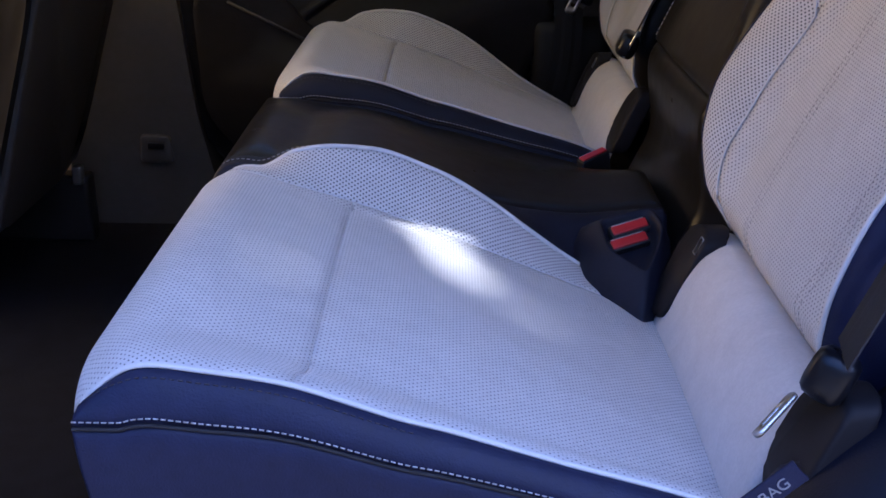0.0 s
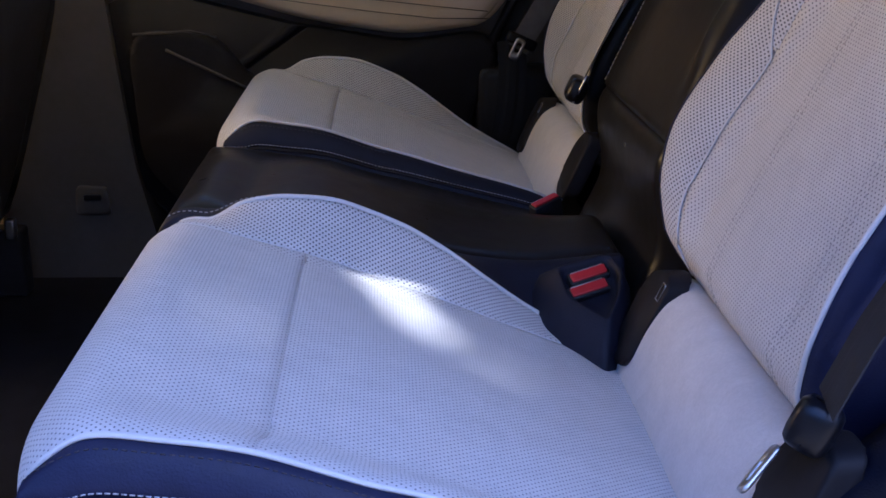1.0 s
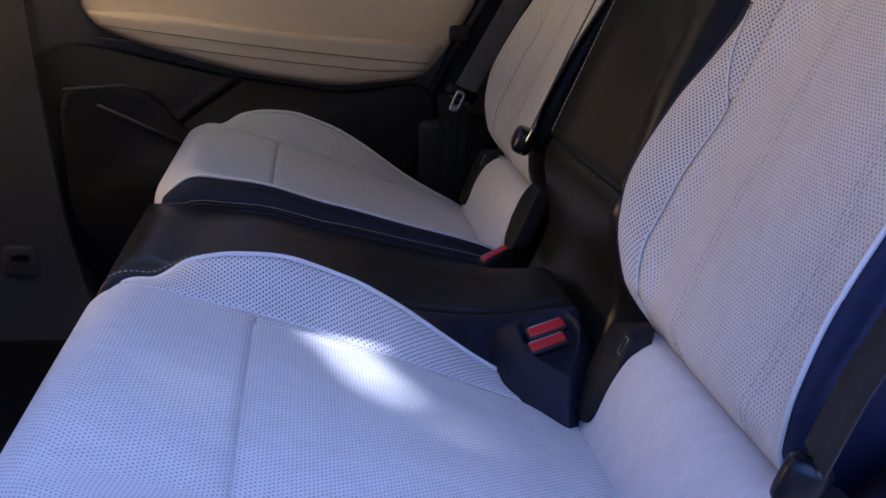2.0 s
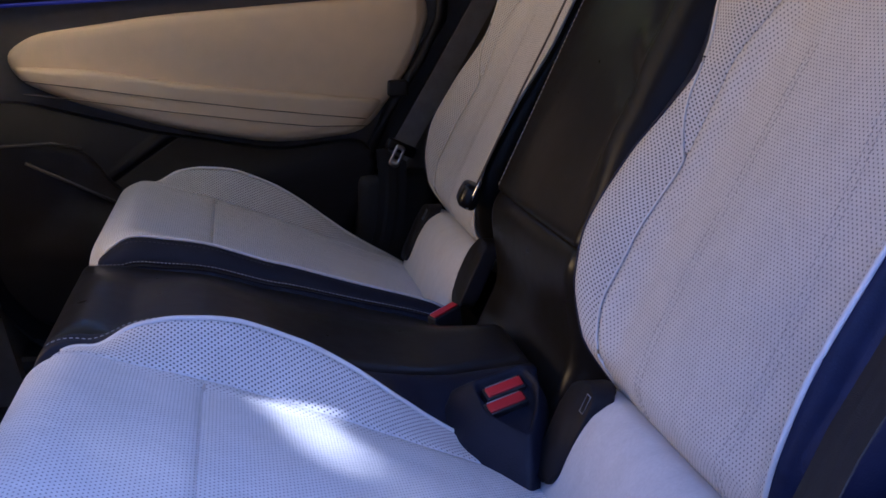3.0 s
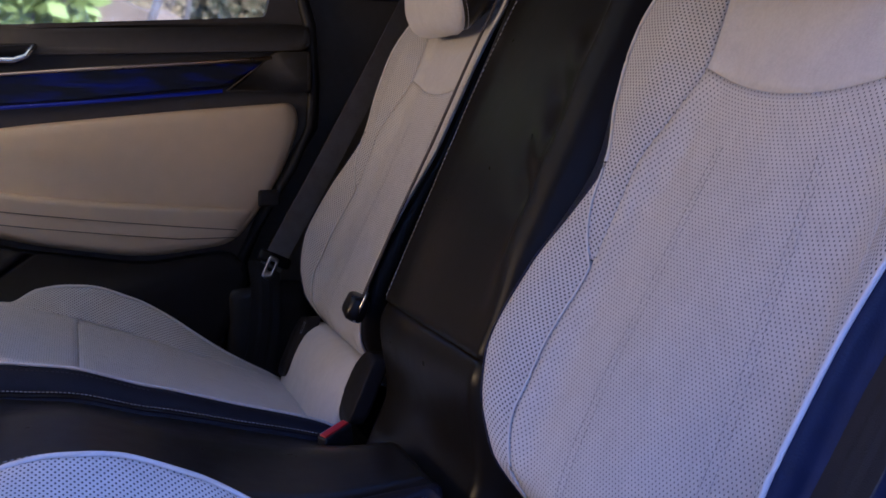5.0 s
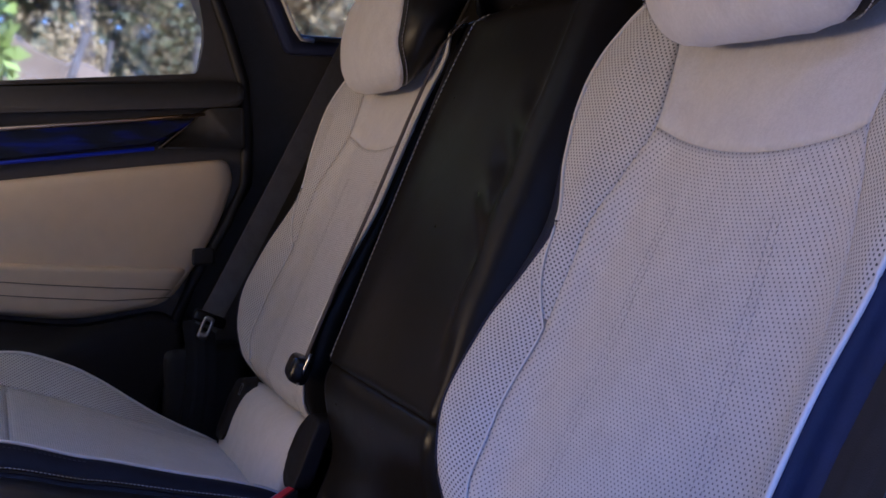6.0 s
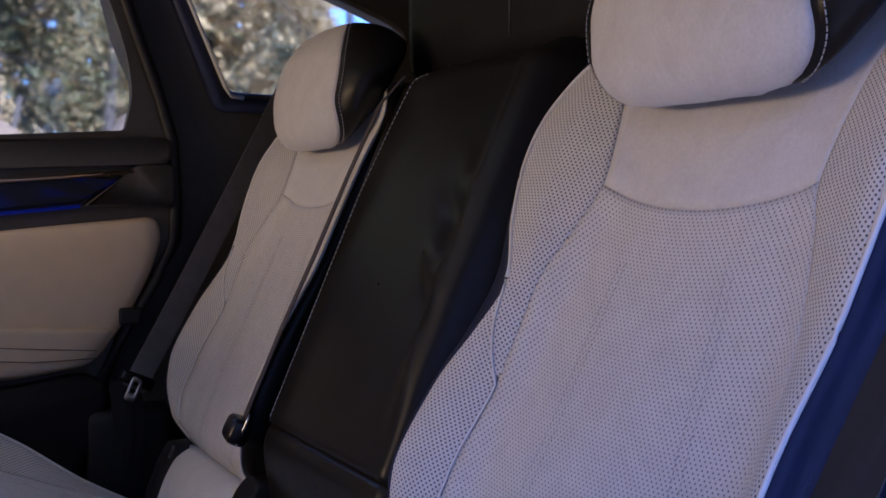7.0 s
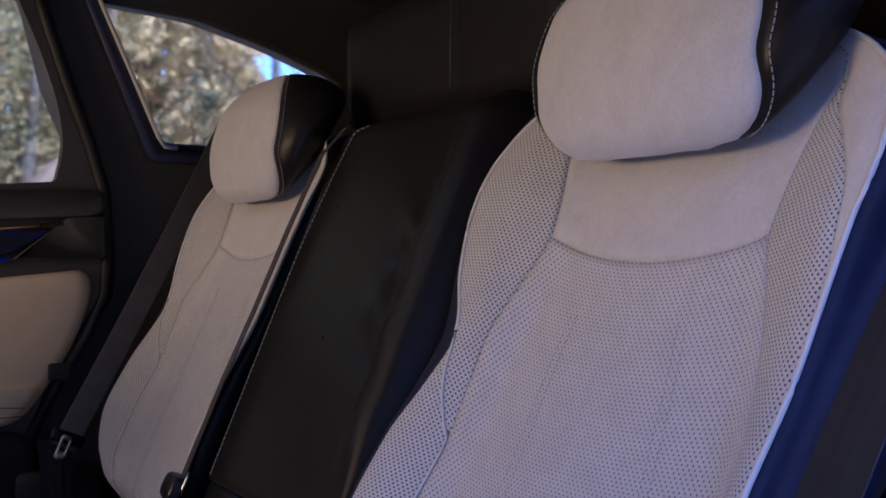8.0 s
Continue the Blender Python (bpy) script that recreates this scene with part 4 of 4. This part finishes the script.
def buckle(m, label):
    b = thing("belt_buckle", label, "buckle", "rear belt buckles", at=m.translation)
    box(bm := bmesh.new(), (-0.020, -0.0070, -0.03), (0.020, 0.0070, 0.0), 0.003, m)
    put("housing", bm, M_PLASTIC, b)
    box(bm := bmesh.new(), (-0.0175, -0.0046, -0.004), (0.0175, 0.0046, 0.002), 0.0014, m)
    put("button", bm, M_RED, b, "red release button")
    box(bm := bmesh.new(), (-0.016, 0.0050, -0.004), (0.016, 0.0062, 0.0010), 0.0005, m)
    put("slot", bm, M_STEEL, b)
    return b


for o in ((0.436, -0.177, 0.6725), (0.434, -0.193, 0.6645)):
    buckle(frame_of(o, (0.95, 0.25, 0.22), (-0.30, -0.62, 0.72)), "black belt buckle with a red button in the seat gap")
buckle(frame_of((0.434, 0.096, 0.662), (0.85, 0.5, 0.25), (-0.35, -0.35, 0.85)), "black belt buckle with a red button beside the dark seat")
RIM = rounded([(0.408, -0.170), (0.456, -0.160), (0.466, -0.180), (0.460, -0.204), (0.446, -0.232), (0.414, -0.204)], 0.008)
FOOT = rounded([(0.384, -0.145), (0.472, -0.140), (0.480, -0.180), (0.472, -0.213), (0.438, -0.272), (0.388, -0.205)], 0.008)
bm = bmesh.new()
rings = []
for f, dz, grow in [(0.0, -0.011, 0.80), (0.0, -0.009, 0.87), (0.0, -0.001, 0.93), (0.0, 0.002, 0.98), (0.03, 0.001, 1.03), (0.3, -0.006, 1.03), (0.7, -0.018, 1.0), (1.0, -0.045, 1.0)]:
    ring = []
    for (a, b), (c, d) in zip(RIM, FOOT):
        a, b = 0.438 + (a - 0.438) * grow, -0.192 + (b + 0.192) * grow
        a, b = a + (c - a) * f, b + (d - b) * f
        ring.append(bm.verts.new((a, b, 0.672 + 0.12 * (a - 0.44) + 0.5 * (b + 0.182) + dz)))
    rings.append(ring)
for r, q in zip(rings, rings[1:]):
    for k in range(len(r)):
        bm.faces.new((r[k], r[(k + 1) % len(r)], q[(k + 1) % len(r)], q[k]))
bm.faces.new(rings[0])
# Pocket takes the same darkened leather for the shade round the buckles
put("buckle_pocket", bm, M_DARK_SHADED, mid_cushion, "dark leather pocket round the buckles, shade in its colour")
# ---- dark outer bolster beside the doorway, with its tag ----
outer = thing("side_bolster", "dark leather side bolster filling the gap to the doorway", "bolster", at=(0.50, -0.64, 0.45))


def outer_at(z, q):
    x0 = 0.425 + 0.55 * (z - 0.60) - 0.03 * ease((0.76 - z) / 0.1) + 0.03 * math.sin((z - 0.55) * 5)
    y = -0.572 - 0.166 * q - 0.02 * math.sin(q * math.pi)
    return Vector((x0 + 0.02 + 0.40 * q * q - 0.022 * math.sin(min(1, q * 2) * math.pi / 2), y, z))


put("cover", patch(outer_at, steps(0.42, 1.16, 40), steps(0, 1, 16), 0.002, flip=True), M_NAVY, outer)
put("seam", tube([outer_at(z, 0.45) + Vector((-0.001, -0.001, 0)) for z in steps(0.5, 1.14, 40)], 0.0012, 6), M_DARK, outer)
fc = bpy.data.curves.new("airbag_text", "FONT")
fc.body, fc.size, fc.extrude = "AIRBAG", 0.0100, 0.0002
fo = bpy.data.objects.new("airbag_text", fc)
tag_me = bpy.data.meshes.new_from_object(fo)
tag_me.materials.append(M_PAPER)
tag = thing("airbag_tag", "small dark tag with grey lettering on the seat side", "label", at=(0.44, -0.622, 0.66))
TAGM = frame_of((0.434, -0.6265, 0.662), (0.72, 0.0, 0.70), (0.15, -0.95, 0.25))
tx = new("lettering", tag_me)
tx.data.transform(TAGM)
tx.parent, tx.matrix_parent_inverse = tag, Matrix.Translation(tag.location).inverted()
tagged(tx, "grey lettering")
box(bm := bmesh.new(), (-0.004, -0.004, -0.003), (0.044, 0.011, -0.0005), 0.001, TAGM)
put("cloth", bm, M_DARK, tag)

# ---- things in front of the bench ----
fseat = thing("front_seat", "dark front seat seen from behind with a grey back panel", "car seat", at=(-0.45, 0.42, 0.36))
put("backrest", prism(rounded([(-0.52, 0.50), (-0.37, 0.46), (-0.33, 0.56), (-0.255, 0.80), (-0.22, 0.99), (-0.30, 1.04), (-0.42, 0.80)], 0.04), 0.20, 0.60, "y", 0.035), M_GLOSS, fseat)
put("back_panel", prism(rounded([(0.22, 0.50), (0.50, 0.50), (0.53, 0.60), (0.545, 0.97), (0.22, 0.97)], 0.04), 0.0, 0.014, "x", 0.005), M_TRIM, fseat, "grey plastic back panel").data.transform(Matrix(((1, 0, 0.295, -0.352 - 0.295 * 0.50), (0, 1, 0, 0), (0, 0, 1, 0), (0, 0, 0, 1))))
put("cushion", box(bmesh.new(), (-0.95, 0.20, 0.46), (-0.42, 0.62, 0.60), 0.04), M_GLOSS, fseat)
rail = put("rail", box(bmesh.new(), (-0.95, 0.565, 0.36), (-0.33, 0.605, 0.475), 0.008), M_PLASTIC, fseat)
put("rail_end", box(bmesh.new(), (-0.352, 0.556, 0.462), (-0.336, 0.575, 0.494), 0.004), M_STEEL, rail, "bright metal rail end")

# Unseen near front seat, added to keep the front lamp off the cushions
copy_thing(fseat, pose(-0.45, -0.42, 0.36))
loop_ = thing("tether_loop", "small black plastic loop on top of the middle backrest", "anchor loop", at=(0.72, 0.14, 1.15))
put("loop", tube([(0.725 + 0.006 * math.cos(a), 0.143 + 0.022 * math.cos(a), 1.163 + 0.014 * math.sin(a)) for a in steps(0, 2 * math.pi * 11 / 12, 11)], 0.005, 8, closed=True), M_PLASTIC, loop_)
put("seam", tube([(0.738, 0.035, 1.20), (0.736, 0.032, 1.24), (0.742, 0.036, 1.295)], 0.0014, 6), M_TRIM, chead)
# ---- outside ----
tagged(part("ground", box(bmesh.new(), (-400, -400, -0.10), (400, 400, 0.0)), M_SOIL, smooth=False), "dry stony ground round the car", "ground", kind="structure")


def leaves(centre, size, count, leaf, rng, hollow=0.55):
    """Leaf blades strewn through an uneven crown."""
    verts, faces = [], []
    lumps = [Vector((rng.gauss(0, 0.45), rng.gauss(0, 0.45), rng.gauss(0, 0.40))) for _ in range(14)]
    for _ in range(count):
        q = rng.choice(lumps) + Vector((rng.gauss(0, 1), rng.gauss(0, 1), rng.gauss(0, 1))).normalized() * rng.uniform(0.1, 0.36)
        c = Vector((centre[0] + q.x * size[0], centre[1] + q.y * size[1], centre[2] + q.z * size[2]))
        if c.z < 0.05:
            continue
        a = Vector((rng.gauss(0, 1), rng.gauss(0, 1), rng.gauss(0, 1))).normalized()
        b = a.cross(Vector((rng.gauss(0, 1), rng.gauss(0, 1), rng.gauss(0, 1)))).normalized()
        l = leaf * rng.uniform(0.6, 1.4)
        i = len(verts)
        verts += [tuple(c), tuple(c + a * l * 0.5 + b * l * 0.28), tuple(c + a * l), tuple(c + a * l * 0.5 - b * l * 0.28)]
        faces.append((i, i + 1, i + 2, i + 3))
    me = bpy.data.meshes.new("crown")
    me.from_pydata(verts, [], faces)
    return me


def tree(x, y, h, r, material, label, rng, count=2600, trunk=0.09, leaf=0.13):
    t = thing("tree", label, "tree", "trees beyond the window", at=(x, y, 0))
    bm = bmesh.new()
    pts = [Vector((rng.uniform(-1, 1) * 0.06 * k, rng.uniform(-1, 1) * 0.06 * k, h * 0.16 * k)) for k in range(6)]
    for a, b, k in zip(pts, pts[1:], range(5)):
        tube([a, (a + b) / 2, b], trunk * (1 - 0.16 * k), 8, bm)
    for k in range(9):
        a = pts[2 + k % 4]
        d = Vector((rng.gauss(0, 1), rng.gauss(0, 1), rng.uniform(0.4, 1.2))).normalized() * r * rng.uniform(0.6, 1.1)
        tube([a, a + d * 0.5 + Vector((0, 0, 0.08)), a + d], trunk * 0.13, 5, bm)
    part("trunk", bm, M_BARK, t)
    me = leaves((0, 0, h * 0.62), (r, r, h * 0.42), count, leaf, rng)
    me.materials.append(material)
    o = new("crown", me)
    o.parent = t
    return t


def bush(x, y, h, r, material, label, rng, count=1500, leaf=0.08):
    t = thing("bush", label, "bush", "bushes beyond the window", at=(x, y, 0))
    me = leaves((0, 0, h * 0.5), (r, r, h * 0.5), count, leaf, rng)
    me.materials.append(material)
    o = new("foliage", me)
    o.parent = t
    bm = bmesh.new()
    for k in range(6):
        d = Vector((rng.gauss(0, 0.4), rng.gauss(0, 0.4), 1)).normalized() * h * 0.6
        tube([(0, 0, 0), d * 0.5, d], 0.02, 5, bm)
    part("stems", bm, M_BARK, t)
    return t


rng = random.Random(4)
tagged(part("bank", box(bmesh.new(), (-6, 4.45, 0), (8, 7.5, 1.05), 0.15), M_ROCK, smooth=False), "low earth bank behind the boulders", "bank", kind="structure")
for i in range(54):
    x, y, tier = -4.5 + (i % 27) * 0.36 + rng.uniform(-0.1, 0.1), 4.25 + rng.uniform(-0.12, 0.12), i // 27
    s = rng.uniform(0.24, 0.38)
    bm = bmesh.new()
    bmesh.ops.create_icosphere(bm, subdivisions=2, radius=1)
    for v in bm.verts:
        n = noise.noise(v.co * 1.3 + Vector((i * 7.1, 0, 0))) * 0.35
        v.co = Vector((v.co.x * s * 0.75, v.co.y * s * 0.5, v.co.z * s * 1.1)) * (1 + n)
    o = tagged(part("boulder", bm, M_ROCK, None, smooth=False), "pale weathered boulder in a low bank by the trees", "rock", "boulders beyond the window")
    o.location = (x, y + 0.15 * tier, 0.36 + tier * 0.74 + rng.uniform(-0.08, 0.06))
KINDS = [(M_LEAF_DARK, "dark evergreen tree beyond the boulders"), (M_LEAF, "green leafy tree beyond the boulders"), (M_LEAF_DRY, "sparse olive-brown tree beyond the boulders")]
for i in range(16):
    k = 2 if i > 8 else rng.choice((0, 0, 1))
    tree(-8 + i * 1.15 + rng.uniform(-0.4, 0.4), 9.5 + rng.uniform(-1.0, 2.5), rng.uniform(5.5, 8), rng.uniform(1.4, 2.2), KINDS[k][0], KINDS[k][1], rng, 11000 if k < 2 else 9000, 0.07, 0.038)
for i in range(12):
    bush(-6 + i * 1.1 + rng.uniform(-0.3, 0.3), 7.9 + rng.uniform(-0.5, 0.6), rng.uniform(2.0, 3.2), rng.uniform(0.6, 1.0), rng.choice((M_LEAF_DARK, M_LEAF, M_LEAF_DRY)), "leafy bush behind the boulders", rng, 5000, 0.035)
bush(0.03, 3.75, 2.7, 0.30, M_LEAF_YELLOW, "yellow-green leafy bush beside the boulders", rng, 2600, 0.09)

# woods all round; behind, out of view, taller and olive to warm the light
verts, faces, mats = [], [], []
for n in range(150000):
    a = rng.uniform(0.6, 2.5) if n % 4 else rng.uniform(0, 2 * math.pi)
    behind = math.sin(a) < -0.15
    top = (8.0 if behind else interp(a, [(0.6, 3.0), (1.14, 2.6), (1.22, 7.0), (1.5, 8.5), (2.5, 9.0)])) + 1.6 * noise.noise(Vector((math.cos(a) * 5, math.sin(a) * 5, 0.3)))
    r, z = rng.uniform(13, 18), rng.uniform(0, 1) * top
    c = Vector((r * math.cos(a), r * math.sin(a), z))
    tone = noise.noise(c * 0.45) + rng.gauss(0, 0.18)
    p = Vector((rng.gauss(0, 1), rng.gauss(0, 1), rng.gauss(0, 1))).normalized()
    q = p.cross(Vector((rng.gauss(0, 1), rng.gauss(0, 1), rng.gauss(0, 1)))).normalized()
    l = rng.uniform(0.09, 0.17) if n % 4 else rng.uniform(0.2, 0.42)
    i = len(verts)
    verts += [tuple(c - p * l), tuple(c + q * l * 0.5), tuple(c + p * l), tuple(c - q * l * 0.5)]
    faces.append((i, i + 1, i + 2, i + 3))
    mats.append(2 if (behind or 1.0 < a < 1.36) and tone > -0.3 else 0 if tone < 0.0 else 1 if tone < 0.16 else 2)
me = bpy.data.meshes.new("far_woods")
me.from_pydata(verts, [], faces)
for m in (M_LEAF_DARK, M_LEAF, M_LEAF_DRY):
    me.materials.append(m)
me.polygons.foreach_set("material_index", mats)
tagged(new("far_woods", me), "dense olive and green woods round the clearing", "woods", kind="stuff")

# near side: an unseen tree added to shade the open doorway, with gaps cut so that the sun dapples the seat
SPOTS = [((0.255, -0.235, 0.672), -0.004, 0.058), ((0.345, -0.328, 0.648), -0.022, -0.016)]
su = sun_dir.cross(Vector((0, 0, 1))).normalized()
sv = su.cross(sun_dir).normalized()
aim = Vector(SPOTS[0][0])
verts, faces = [], []
for _ in range(6200):
    a, b, h = rng.uniform(-0.80, 0.62), rng.uniform(-0.62, 0.95), rng.uniform(6.3, 7.2)
    l = rng.uniform(0.07, 0.12)
    clear = False
    for p, r1, r2 in SPOTS:
        q = Vector(p) - aim
        da, db = a - q.dot(su), b - q.dot(sv)
        if (da / (r1 + l * 0.42)) ** 2 + (db / (r2 + l * 0.42)) ** 2 < 1:
            clear = True
    if clear:
        continue
    c = aim + sun_dir * h + su * a + sv * b
    n = Vector((rng.gauss(0, 1), rng.gauss(0, 1), rng.gauss(0, 1))).normalized()
    n = (n * 0.5 + sun_dir).normalized()
    p = n.orthogonal().normalized()
    p.rotate(Matrix.Rotation(rng.uniform(0, 6.28), 3, n))
    q = n.cross(p)
    i = len(verts)
    verts += [tuple(c - p * l * 0.5), tuple(c + q * l * 0.33), tuple(c + p * l * 0.5), tuple(c - q * l * 0.33)]
    faces.append((i, i + 1, i + 2, i + 3))
base = aim + sun_dir * 6.7
shade = thing("shade_tree", "unseen leafy tree added to shade the open doorway", "tree", at=(base.x - 1.6, base.y - 1.2, 0))
me = bpy.data.meshes.new("crown")
me.from_pydata(verts, [], faces)
me.materials.append(M_LEAF)
crown = new("crown", me)
crown.parent, crown.matrix_parent_inverse = shade, Matrix.Translation(shade.location).inverted()
put("trunk", tube([(base.x - 1.6, base.y - 1.2, 0), (base.x - 1.5, base.y - 1.15, 1.6), (base.x - 1.0, base.y - 0.8, base.z - 0.6), (base.x - 0.4, base.y - 0.3, base.z + 0.3)], 0.12, 10), M_BARK, shade)
